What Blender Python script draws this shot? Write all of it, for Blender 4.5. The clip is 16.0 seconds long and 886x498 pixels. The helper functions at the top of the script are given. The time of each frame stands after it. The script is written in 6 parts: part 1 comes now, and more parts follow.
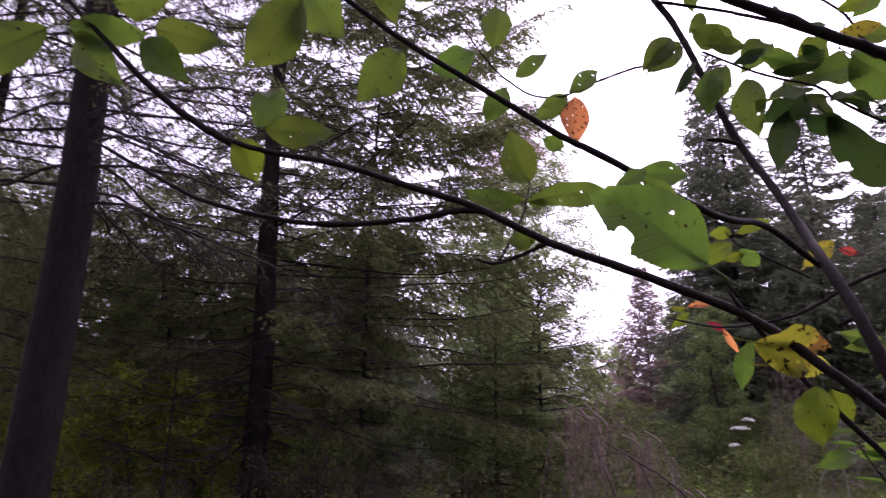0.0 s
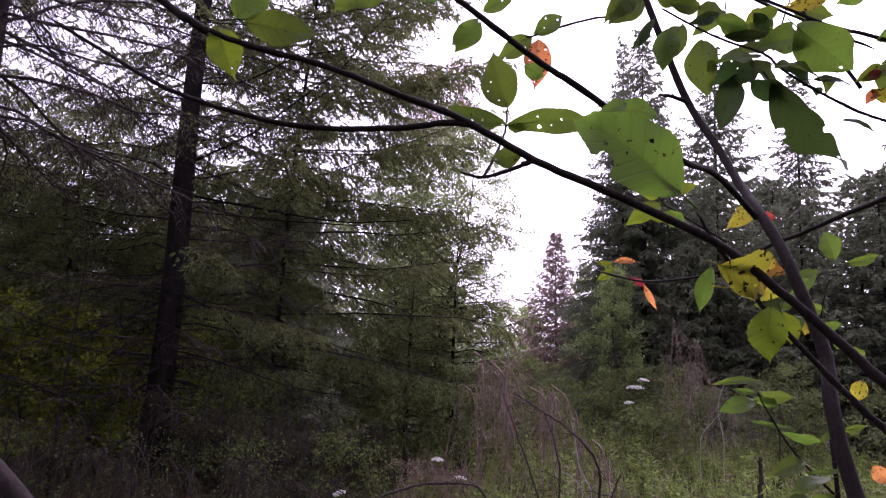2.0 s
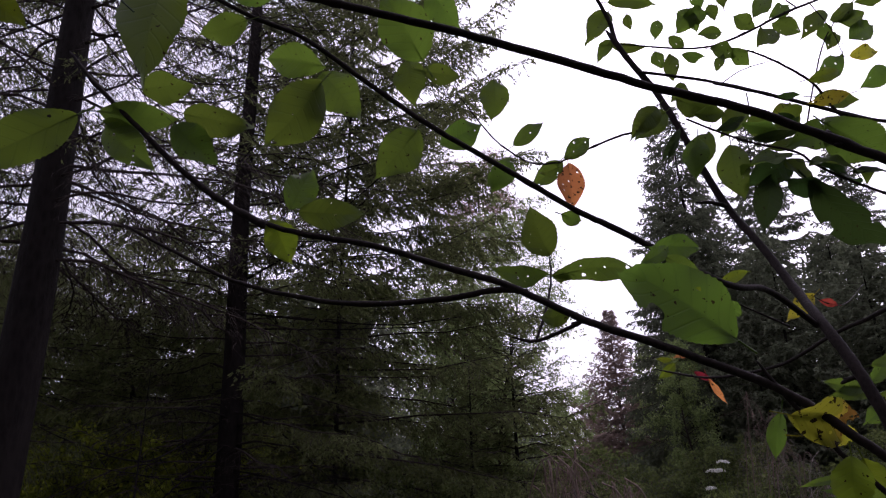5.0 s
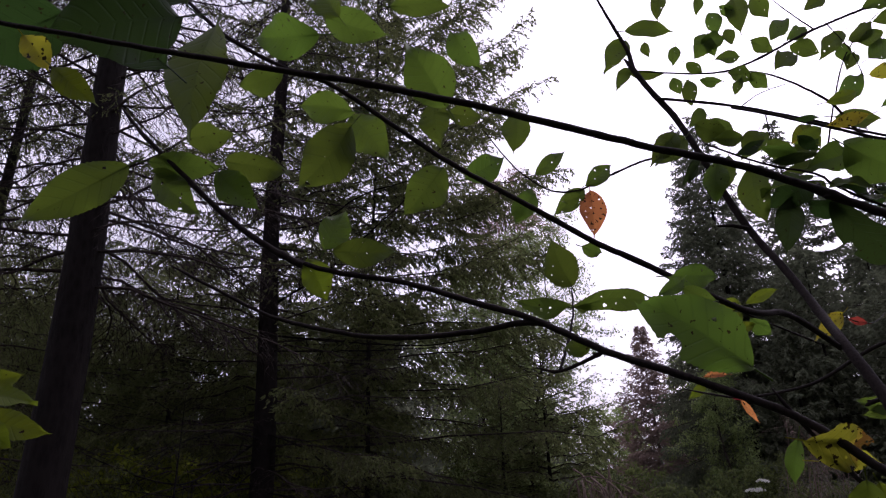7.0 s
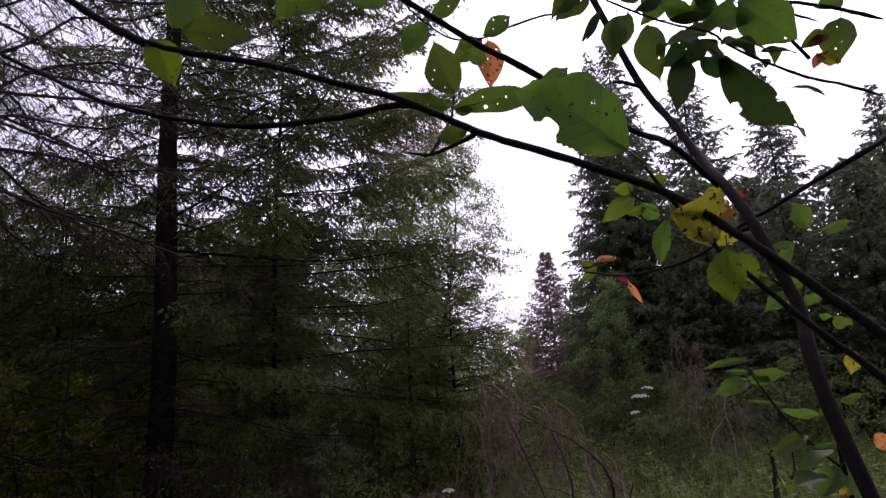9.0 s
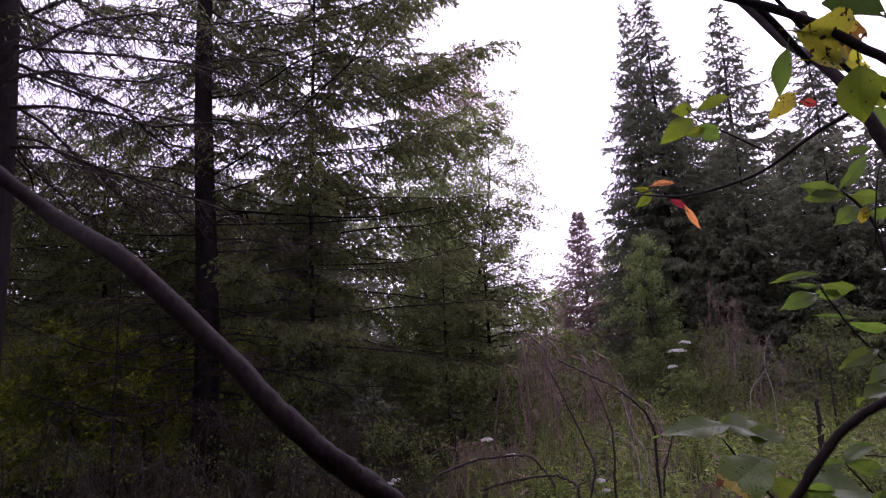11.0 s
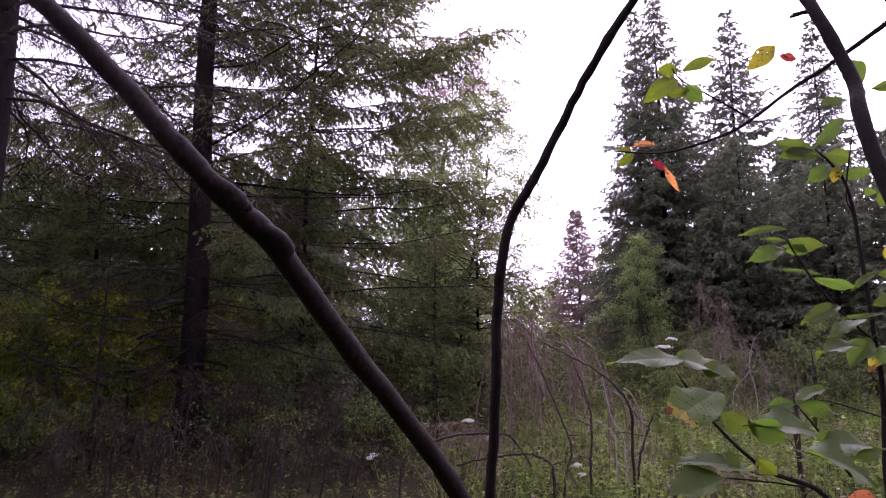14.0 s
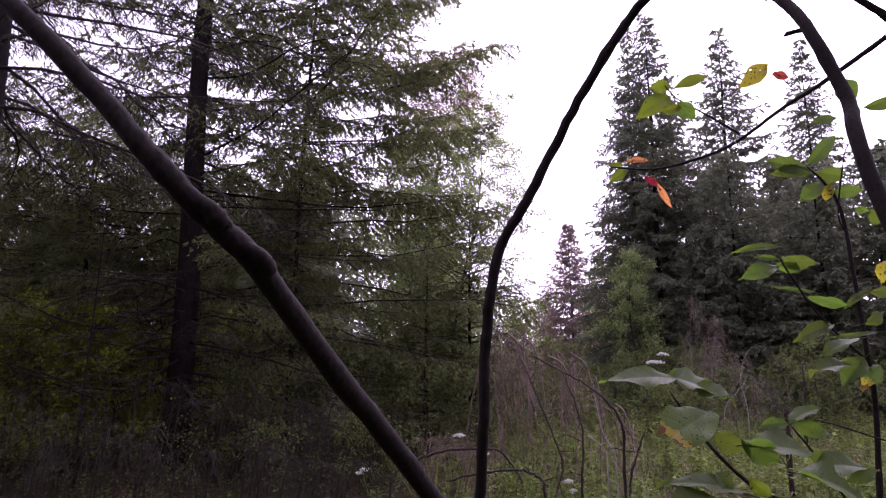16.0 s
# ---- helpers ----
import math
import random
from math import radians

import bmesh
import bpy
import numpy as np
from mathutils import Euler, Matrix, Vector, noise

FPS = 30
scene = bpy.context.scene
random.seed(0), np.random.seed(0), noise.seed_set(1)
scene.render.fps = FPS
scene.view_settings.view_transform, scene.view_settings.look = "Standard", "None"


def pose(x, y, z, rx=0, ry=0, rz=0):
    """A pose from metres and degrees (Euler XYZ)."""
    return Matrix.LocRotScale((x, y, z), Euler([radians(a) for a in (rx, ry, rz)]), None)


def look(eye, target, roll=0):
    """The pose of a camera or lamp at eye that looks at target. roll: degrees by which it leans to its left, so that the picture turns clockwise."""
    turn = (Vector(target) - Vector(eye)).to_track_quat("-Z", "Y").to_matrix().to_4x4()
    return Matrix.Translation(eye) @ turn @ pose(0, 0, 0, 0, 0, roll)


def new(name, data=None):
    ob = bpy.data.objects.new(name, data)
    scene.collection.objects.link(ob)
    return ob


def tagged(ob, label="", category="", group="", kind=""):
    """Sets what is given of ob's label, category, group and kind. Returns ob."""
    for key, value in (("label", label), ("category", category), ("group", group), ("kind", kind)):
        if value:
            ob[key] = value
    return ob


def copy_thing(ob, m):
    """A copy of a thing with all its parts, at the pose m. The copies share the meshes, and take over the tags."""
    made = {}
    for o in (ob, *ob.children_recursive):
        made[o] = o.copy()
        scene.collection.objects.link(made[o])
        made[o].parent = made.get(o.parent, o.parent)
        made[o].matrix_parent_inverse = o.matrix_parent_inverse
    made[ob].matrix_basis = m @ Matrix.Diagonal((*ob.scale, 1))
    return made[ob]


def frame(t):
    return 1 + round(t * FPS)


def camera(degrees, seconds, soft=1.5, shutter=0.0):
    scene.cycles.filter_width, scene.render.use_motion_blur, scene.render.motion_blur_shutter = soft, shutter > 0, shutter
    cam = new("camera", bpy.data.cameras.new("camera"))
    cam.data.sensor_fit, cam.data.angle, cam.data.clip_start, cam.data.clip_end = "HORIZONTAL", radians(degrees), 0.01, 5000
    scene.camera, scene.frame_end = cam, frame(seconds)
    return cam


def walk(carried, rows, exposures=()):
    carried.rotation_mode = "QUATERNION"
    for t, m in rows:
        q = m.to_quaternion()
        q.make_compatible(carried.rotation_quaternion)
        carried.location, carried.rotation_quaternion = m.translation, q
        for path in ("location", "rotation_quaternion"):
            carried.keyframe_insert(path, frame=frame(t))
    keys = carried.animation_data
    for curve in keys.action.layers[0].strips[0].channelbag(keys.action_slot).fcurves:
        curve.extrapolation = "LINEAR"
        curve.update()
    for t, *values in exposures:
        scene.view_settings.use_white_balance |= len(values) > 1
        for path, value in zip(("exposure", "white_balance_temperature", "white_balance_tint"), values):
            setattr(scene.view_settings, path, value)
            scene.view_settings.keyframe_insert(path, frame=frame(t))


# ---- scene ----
cam = camera(70.0, 16.0, 1.2, 0.3)
PATH = [
    (0, (0.078, 0.134, 1.489), (-0.027, 2.075, 1.962), 0.1),
    (0.5, (0.068, 0.161, 1.465), (0.192, 2.113, 1.883), 0.9),
    (1, (0.038, 0.145, 1.453), (0.201, 2.109, 1.792), 2.4),
    (1.5, (0.028, 0.141, 1.449), (0.206, 2.106, 1.777), 2.7),
    (2, (0.025, 0.138, 1.45), (0.178, 2.103, 1.79), 2.8),
    (2.5, (0.035, 0.141, 1.462), (0.189, 2.086, 1.904), 1.7),
    (3, (0.029, 0.146, 1.478), (0.12, 2.077, 1.989), 1.1),
    (3.5, (0.016, 0.133, 1.496), (0.077, 2.053, 2.055), -0.0),
    (4, (0.012, 0.122, 1.519), (0.031, 2.023, 2.141), -2.2),
    (4.2, (0.014, 0.123, 1.522), (0.027, 2.024, 2.145), -2.2),
    (6.3, (0.019, 0.068, 1.494), (-0.041, 1.977, 2.087), -1.5),
    (6.5, (0.018, 0.068, 1.498), (-0.061, 1.968, 2.116), -1.5),
    (7, (0.02, 0.065, 1.518), (-0.061, 1.947, 2.189), -2.4),
    (7.5, (0.027, 0.072, 1.523), (-0.047, 1.964, 2.169), -2.9),
    (8, (0.017, 0.098, 1.491), (0.021, 2.026, 2.021), -3.7),
    (8.5, (0.047, 0.141, 1.443), (0.252, 2.061, 1.963), -1.9),
    (9, (0.055, 0.148, 1.407), (0.237, 2.091, 1.845), -3.4),
    (9.5, (-0.004, 0.126, 1.377), (0.081, 2.081, 1.787), -2.7),
    (10, (-0.029, 0.122, 1.352), (0.037, 2.094, 1.682), -3.0),
    (10.2, (-0.0331, 0.1376, 1.3485), (0.0478, 2.1116, 1.6656), -3.5),
    (12.3, (0.0349, 0.1942, 1.2202), (0.1551, 2.1592, 1.5834), -2.3),
    (12.5, (0.0372, 0.1970, 1.2110), (0.1662, 2.1610, 1.5680), -2.0),
    (13, (0.0381, 0.1930, 1.1870), (0.1281, 2.1660, 1.5020), -1.2),
    (13.5, (0.0337, 0.174, 1.179), (0.1217, 2.15, 1.475), -1.1),
    (14, (0.0366, 0.187, 1.183), (0.1276, 2.161, 1.494), -0.2),
    (14.5, (0.0380, 0.191, 1.186), (0.1400, 2.163, 1.503), -0.2),
    (15, (0.0371, 0.191, 1.187), (0.1481, 2.159, 1.527), -0.0),
    (15.5, (0.0373, 0.194, 1.187), (0.1413, 2.162, 1.528), 0.2),
    (16, (0.0393, 0.199, 1.189), (0.1533, 2.165, 1.54), 0.2),
]
# exposure of the picture along the walk
EXPOSURES = [(0.0, 0.80, 5850, 52), (0.5, 0.90, 5850, 52), (1.5, 0.98, 5850, 52), (2.0, 0.96, 5850, 52), (2.5, 0.68, 5850, 52), (3.0, 0.28, 5850, 52), (3.5, -0.12, 5850, 38), (4.0, -0.30, 5850, 38), (6.5, -0.08, 5850, 38), (7.0, -0.32, 5850, 38), (7.5, -0.68, 5850, 38), (8.0, -0.24, 5850, 38), (8.5, -0.10, 5850, 38), (9.0, -0.16, 5850, 38), (10.0, 0.40, 5850, 52), (12.5, 0.52, 5850, 56), (13.0, 0.62, 5850, 56), (13.5, 1.00, 5850, 56), (14.5, 1.10, 5850, 56), (16.0, 0.84, 5850, 56)]
walk(cam, [(t, look(eye, target, roll)) for t, eye, target, roll in PATH], EXPOSURES)

# ---- light: an overcast afternoon ----
world = bpy.data.worlds.new("overcast_sky")
scene.world = world
world.use_nodes = True
wt = world.node_tree
sky = wt.nodes.new("ShaderNodeTexSky")
sky.sky_type = "NISHITA"
sky.sun_disc = False
sky.sun_elevation = radians(48)
sky.sun_rotation = radians(35)
sky.dust_density = 4.0
sky.air_density = 1.4
cloud = wt.nodes.new("ShaderNodeHueSaturation")
cloud.inputs["Saturation"].default_value = 0.16
wt.links.new(sky.outputs[0], cloud.inputs["Color"])
layer = wt.nodes.new("ShaderNodeMix")
layer.data_type = "RGBA"
layer.inputs[0].default_value = 0.6
layer.inputs[7].default_value = (6.6, 6.6, 6.6, 1.0)
wt.links.new(cloud.outputs[0], layer.inputs[6])
wt.links.new(layer.outputs[2], wt.nodes["Background"].inputs[0])
wt.nodes["Background"].inputs[1].default_value = 0.2

sun = new("sun", bpy.data.lights.new("sun", "SUN"))
sun.data.energy = 1.5
sun.data.angle = radians(25)
sun.data.color = (1.0, 0.97, 0.93)
sun.matrix_world = look((0, 0, 30), (-10, -14, 30 - 21))


# ---- materials ----
def material(name):
    m = bpy.data.materials.new(name)
    m.use_nodes = True
    m.node_tree.nodes.clear()
    return m, m.node_tree.nodes, m.node_tree.links


def math_node(N, K, op, a, b=None):
    n = N.new("ShaderNodeMath")
    n.operation = op
    for i, v in enumerate((a, b)):
        if v is None:
            continue
        if isinstance(v, (int, float)):
            n.inputs[i].default_value = v
        else:
            K.new(v, n.inputs[i])
    return n.outputs[0]


def mix_node(N, K, fac, a, b, blend="MIX"):
    n = N.new("ShaderNodeMix")
    n.data_type = "RGBA"
    n.blend_type = blend
    for sock, v in ((n.inputs[0], fac), (n.inputs[6], a), (n.inputs[7], b)):
        if isinstance(v, (int, float)):
            sock.default_value = v
        elif isinstance(v, tuple):
            sock.default_value = (*v, 1.0)
        else:
            K.new(v, sock)
    return n.outputs[2]


def noise_node(N, K, vec, scale, detail=4.0, rough=0.6):
    n = N.new("ShaderNodeTexNoise")
    n.inputs["Scale"].default_value = scale
    n.inputs["Detail"].default_value = detail
    n.inputs["Roughness"].default_value = rough
    if vec is not None:
        K.new(vec, n.inputs["Vector"])
    return n.outputs[0]


def ramp_node(N, K, fac, stops):
    n = N.new("ShaderNodeValToRGB")
    while len(n.color_ramp.elements) < len(stops):
        n.color_ramp.elements.new(0.5)
    for e, (p, c) in zip(n.color_ramp.elements, stops):
        e.position, e.color = p, (*c, 1.0)
    K.new(fac, n.inputs[0])
    return n.outputs[0]


def leaf_material(name, front, through_colour, blotch, spots=0.62, tip=None, share=0.5):
    """A broad leaf: side veins, blotches and specks; light shines through the blade."""
    m, N, K = material(name)
    out = N.new("ShaderNodeOutputMaterial")
    co = N.new("ShaderNodeTexCoord")
    xyz = N.new("ShaderNodeSeparateXYZ")
    K.new(co.outputs["UV"], xyz.inputs[0])
    u, v = xyz.outputs[0], xyz.outputs[1]
    av = math_node(N, K, "ABSOLUTE", v)
    wave = math_node(N, K, "SINE", math_node(N, K, "MULTIPLY", math_node(N, K, "SUBTRACT", u, math_node(N, K, "MULTIPLY", av, 0.16)), 56.0))
    vein = math_node(N, K, "POWER", math_node(N, K, "MAXIMUM", wave, 0.0), 9.0)
    rib = math_node(N, K, "LESS_THAN", av, 0.035)
    line = math_node(N, K, "MAXIMUM", vein, rib)
    obj = co.outputs["Object"]
    info = N.new("ShaderNodeObjectInfo")
    patch = noise_node(N, K, obj, 26.0, 5.0)
    speck = math_node(N, K, "GREATER_THAN", noise_node(N, K, obj, 170.0, 2.0), spots + 0.08)
    base = mix_node(N, K, math_node(N, K, "MULTIPLY", patch, 0.9), front, blotch)
    glow = mix_node(N, K, math_node(N, K, "MULTIPLY", patch, 0.7), through_colour, blotch)
    if tip:
        edge = math_node(N, K, "ADD", u, math_node(N, K, "MULTIPLY", math_node(N, K, "SUBTRACT", patch, 0.5), 0.9))
        rim = math_node(N, K, "GREATER_THAN", edge, 0.64)
        base = mix_node(N, K, rim, base, (0.30, 0.24, 0.03))
        glow = mix_node(N, K, rim, glow, (0.42, 0.34, 0.03))
        worn = math_node(N, K, "GREATER_THAN", edge, 0.74)
        base = mix_node(N, K, worn, base, tip)
        glow = mix_node(N, K, worn, glow, tip)
    base = mix_node(N, K, math_node(N, K, "MULTIPLY", line, 0.12), base, tuple(min(1, c * 1.5 + 0.02) for c in front))
    glow = mix_node(N, K, math_node(N, K, "MULTIPLY", line, 0.28), glow, tuple(c * 0.45 for c in through_colour))
    base = mix_node(N, K, speck, base, (0.03, 0.02, 0.008))
    glow = mix_node(N, K, speck, glow, (0.02, 0.012, 0.004))
    tint = N.new("ShaderNodeHueSaturation")
    K.new(math_node(N, K, "ADD", math_node(N, K, "MULTIPLY", info.outputs["Random"], 0.035), 0.483), tint.inputs["Hue"])
    K.new(math_node(N, K, "ADD", math_node(N, K, "MULTIPLY", info.outputs["Random"], 0.5), 0.75), tint.inputs["Value"])
    K.new(glow, tint.inputs["Color"])
    bump = N.new("ShaderNodeBump")
    bump.inputs["Strength"].default_value = 0.45
    bump.inputs["Distance"].default_value = 0.002
    K.new(math_node(N, K, "ADD", math_node(N, K, "MULTIPLY", line, -0.7), patch), bump.inputs["Height"])
    p = N.new("ShaderNodeBsdfPrincipled")
    K.new(base, p.inputs["Base Color"])
    p.inputs["Specular IOR Level"].default_value = 0.3
    p.inputs["Roughness"].default_value = 0.56
    K.new(bump.outputs[0], p.inputs["Normal"])
    t = N.new("ShaderNodeBsdfTranslucent")
    K.new(tint.outputs[0], t.inputs["Color"])
    mix = N.new("ShaderNodeMixShader")
    mix.inputs[0].default_value = share
    K.new(p.outputs[0], mix.inputs[1])
    K.new(t.outputs[0], mix.inputs[2])
    K.new(mix.outputs[0], out.inputs[0])
    return m


def foliage_material(name, dark, light, share=0.3, rough=0.7):
    """Needles and small leaves: every blade takes its own shade, light leaks through."""
    m, N, K = material(name)
    out = N.new("ShaderNodeOutputMaterial")
    geo = N.new("ShaderNodeNewGeometry")
    co = N.new("ShaderNodeTexCoord")
    patch = noise_node(N, K, co.outputs["Object"], 1.3, 4.0)
    f = math_node(N, K, "ADD", math_node(N, K, "MULTIPLY", geo.outputs["Random Per Island"], 0.7), math_node(N, K, "MULTIPLY", math_node(N, K, "SUBTRACT", patch, 0.25), 0.8))
    col = mix_node(N, K, f, dark, light)
    p = N.new("ShaderNodeBsdfPrincipled")
    p.inputs["Roughness"].default_value = rough
    p.inputs["Specular IOR Level"].default_value = 0.07
    K.new(col, p.inputs["Base Color"])
    t = N.new("ShaderNodeBsdfTranslucent")
    K.new(col, t.inputs["Color"])
    mix = N.new("ShaderNodeMixShader")
    mix.inputs[0].default_value = share
    K.new(p.outputs[0], mix.inputs[1])
    K.new(t.outputs[0], mix.inputs[2])
    K.new(mix.outputs[0], out.inputs[0])
    return m


def bark_material(name, dark, light, scale, stretch=0.25, bump_depth=0.004, rough=0.85):
    m, N, K = material(name)
    out = N.new("ShaderNodeOutputMaterial")
    co = N.new("ShaderNodeTexCoord")
    mp = N.new("ShaderNodeMapping")
    mp.inputs["Scale"].default_value = (1, 1, stretch)
    K.new(co.outputs["Object"], mp.inputs[0])
    vor = N.new("ShaderNodeTexVoronoi")
    vor.inputs["Scale"].default_value = scale
    K.new(mp.outputs[0], vor.inputs["Vector"])
    fine = noise_node(N, K, mp.outputs[0], scale * 2.2, 6.0, 0.7)
    broad = noise_node(N, K, co.outputs["Object"], scale * 0.14, 3.0)
    h = math_node(N, K, "ADD", math_node(N, K, "MULTIPLY", vor.outputs[0], 0.7), math_node(N, K, "MULTIPLY", fine, 0.8))
    f = math_node(N, K, "MULTIPLY", h, math_node(N, K, "ADD", broad, 0.35))
    col = ramp_node(N, K, f, [(0.2, dark), (0.75, light)])
    bump = N.new("ShaderNodeBump")
    bump.inputs["Strength"].default_value = 0.8
    bump.inputs["Distance"].default_value = bump_depth
    K.new(h, bump.inputs["Height"])
    p = N.new("ShaderNodeBsdfPrincipled")
    p.inputs["Roughness"].default_value = rough
    p.inputs["Specular IOR Level"].default_value = 0.1
    K.new(col, p.inputs["Base Color"])
    K.new(bump.outputs[0], p.inputs["Normal"])
    K.new(p.outputs[0], out.inputs[0])
    return m


def soil_material(name):
    m, N, K = material(name)
    out = N.new("ShaderNodeOutputMaterial")
    co = N.new("ShaderNodeTexCoord")
    a = noise_node(N, K, co.outputs["Object"], 0.9, 6.0)
    b = noise_node(N, K, co.outputs["Object"], 24.0, 6.0, 0.7)
    col = mix_node(N, K, b, (0.012, 0.009, 0.006), (0.045, 0.033, 0.02))
    col = mix_node(N, K, math_node(N, K, "MULTIPLY", a, 0.9), col, (0.02, 0.03, 0.009))
    bump = N.new("ShaderNodeBump")
    bump.inputs["Strength"].default_value = 1.0
    bump.inputs["Distance"].default_value = 0.03
    K.new(b, bump.inputs["Height"])
    p = N.new("ShaderNodeBsdfPrincipled")
    p.inputs["Roughness"].default_value = 0.95
    p.inputs["Specular IOR Level"].default_value = 0.05
    K.new(col, p.inputs["Base Color"])
    K.new(bump.outputs[0], p.inputs["Normal"])
    K.new(p.outputs[0], out.inputs[0])
    return m


green = leaf_material("green_leaf", (0.048, 0.08, 0.024), (0.125, 0.205, 0.02), (0.075, 0.11, 0.015))
yellow_green = leaf_material("yellow_green_leaf", (0.09, 0.13, 0.016), (0.175, 0.245, 0.011), (0.12, 0.15, 0.01))
yellow = leaf_material("yellow_leaf", (0.26, 0.24, 0.025), (0.47, 0.45, 0.025), (0.24, 0.19, 0.015), 0.54)
speckled = leaf_material("speckled_leaf", (0.16, 0.18, 0.02), (0.33, 0.36, 0.02), (0.2, 0.17, 0.015), 0.52, (0.2, 0.11, 0.02))
orange = leaf_material("orange_leaf", (0.30, 0.10, 0.035), (0.66, 0.24, 0.075), (0.36, 0.09, 0.035), 0.55)
red = leaf_material("red_leaf", (0.18, 0.025, 0.02), (0.34, 0.045, 0.03), (0.2, 0.04, 0.025), 0.6)
# green leaf in a darker copy: shade among overlapping leaves put into its colour
shaded_green = leaf_material("shaded_green_leaf", (0.026, 0.046, 0.018), (0.042, 0.082, 0.014), (0.03, 0.05, 0.012), share=0.4)
browning = leaf_material("browning_leaf", (0.07, 0.12, 0.025), (0.20, 0.32, 0.04), (0.10, 0.14, 0.03), 0.58, (0.13, 0.055, 0.015))

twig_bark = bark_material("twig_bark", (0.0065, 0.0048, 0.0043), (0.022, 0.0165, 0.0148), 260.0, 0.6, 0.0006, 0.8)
# near-black spruce bark: shade of the crowns put into its colour
shaded_spruce_bark = bark_material("shaded_spruce_bark", (0.005, 0.004, 0.0036), (0.0155, 0.0123, 0.011), 26.0, 0.35, 0.012)
dead_bark = bark_material("dead_branch_bark", (0.05, 0.036, 0.028), (0.17, 0.13, 0.105), 60.0, 0.3, 0.003)
dark_bark = bark_material("dark_branch_bark", (0.012, 0.0092, 0.008), (0.045, 0.035, 0.03), 60.0, 0.3, 0.003)
pale_bark = bark_material("pale_dead_bark", (0.12, 0.10, 0.085), (0.30, 0.27, 0.245), 60.0, 0.3, 0.002)
needle = foliage_material("spruce_needles", (0.076, 0.095, 0.035), (0.205, 0.23, 0.085), 0.57)
far_needle = foliage_material("far_spruce_needles", (0.078, 0.094, 0.06), (0.185, 0.205, 0.125), 0.5)
dead_needle = foliage_material("dead_needles", (0.165, 0.122, 0.10), (0.34, 0.255, 0.215), 0.58)
brush_twig = foliage_material("dead_twigs", (0.06, 0.042, 0.034), (0.29, 0.21, 0.17), 0.15)
# dry twigs under the trees, their colour darkened for the shade there
shaded_twig = foliage_material("shaded_dry_twigs", (0.01, 0.0085, 0.006), (0.052, 0.042, 0.03), 0.1)
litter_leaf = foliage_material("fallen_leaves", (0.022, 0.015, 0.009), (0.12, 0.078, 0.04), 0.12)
grey_twig = foliage_material("grey_dead_twigs", (0.07, 0.058, 0.048), (0.30, 0.26, 0.225), 0.1)
birch_leaf = foliage_material("birch_leaves", (0.13, 0.175, 0.065), (0.33, 0.41, 0.15), 0.64)
shrub_leaf = foliage_material("low_bush_leaves", (0.036, 0.052, 0.018), (0.155, 0.185, 0.055), 0.5)
bush_leaf = foliage_material("bush_leaves", (0.09, 0.12, 0.015), (0.36, 0.42, 0.045), 0.62)
herb_leaf = foliage_material("herb_leaves", (0.010, 0.017, 0.004), (0.205, 0.28, 0.052), 0.45, 0.7)
grass_blade = foliage_material("grass_blades", (0.07, 0.10, 0.025), (0.24, 0.27, 0.09), 0.4)
petal = foliage_material("white_flowers", (0.55, 0.56, 0.50), (0.80, 0.80, 0.76), 0.4)
dry_leaf = foliage_material("withered_leaves", (0.22, 0.15, 0.11), (0.42, 0.32, 0.26), 0.6)
soil = soil_material("forest_soil")


# ---- mesh helpers ----
def array_mesh(name, verts, tris, mat):
    me = bpy.data.meshes.new(name)
    n, f = len(verts), len(tris)
    me.vertices.add(n)
    me.vertices.foreach_set("co", np.ascontiguousarray(verts, dtype=np.float32).ravel())
    me.loops.add(3 * f)
    me.loops.foreach_set("vertex_index", np.ascontiguousarray(tris, dtype=np.int32).ravel())
    me.polygons.add(f)
    me.polygons.foreach_set("loop_start", np.arange(0, 3 * f, 3, dtype=np.int32))
    me.materials.append(mat)
    me.update(calc_edges=True)
    me.validate()
    return me


class Soup:
    """Collects triangles of many small pieces for one mesh."""

    def __init__(self):
        self.v, self.f, self.n = [], [], 0

    def add(self, v, f):
        self.v.append(np.asarray(v, dtype=float).reshape(-1, 3))
        self.f.append(np.asarray(f, dtype=int).reshape(-1, 3) + self.n)
        self.n += len(self.v[-1])

    def mesh(self, name, mat):
        return array_mesh(name, np.concatenate(self.v), np.concatenate(self.f), mat)


def unit(a):
    return a / np.maximum(np.linalg.norm(a, axis=-1, keepdims=True), 1e-9)


def blades(soup, P, D, S, length, width):
    """A thin triangle from each place P along D, as wide as width along S."""
    n = len(P)
    length, width = np.broadcast_to(length, n)[:, None], np.broadcast_to(width, n)[:, None]
    v = np.stack([P - S * width / 2, P + S * width / 2, P + D * length], 1)
    soup.add(v, np.arange(3 * n))


def diamonds(soup, P, D, S, length, width, fold=0.18):
    """A small folded leaf at each place P."""
    n = len(P)
    length, width = np.broadcast_to(length, n)[:, None], np.broadcast_to(width, n)[:, None]
    up = np.cross(D, S) * width * fold
    v = np.stack([P, P + D * length * 0.45 + S * width / 2 + up, P + D * length, P + D * length * 0.45 - S * width / 2 + up], 1)
    i = np.arange(n)[:, None] * 4
    soup.add(v, np.concatenate([i + np.array([[0, 1, 2]]), i + np.array([[0, 2, 3]])]))


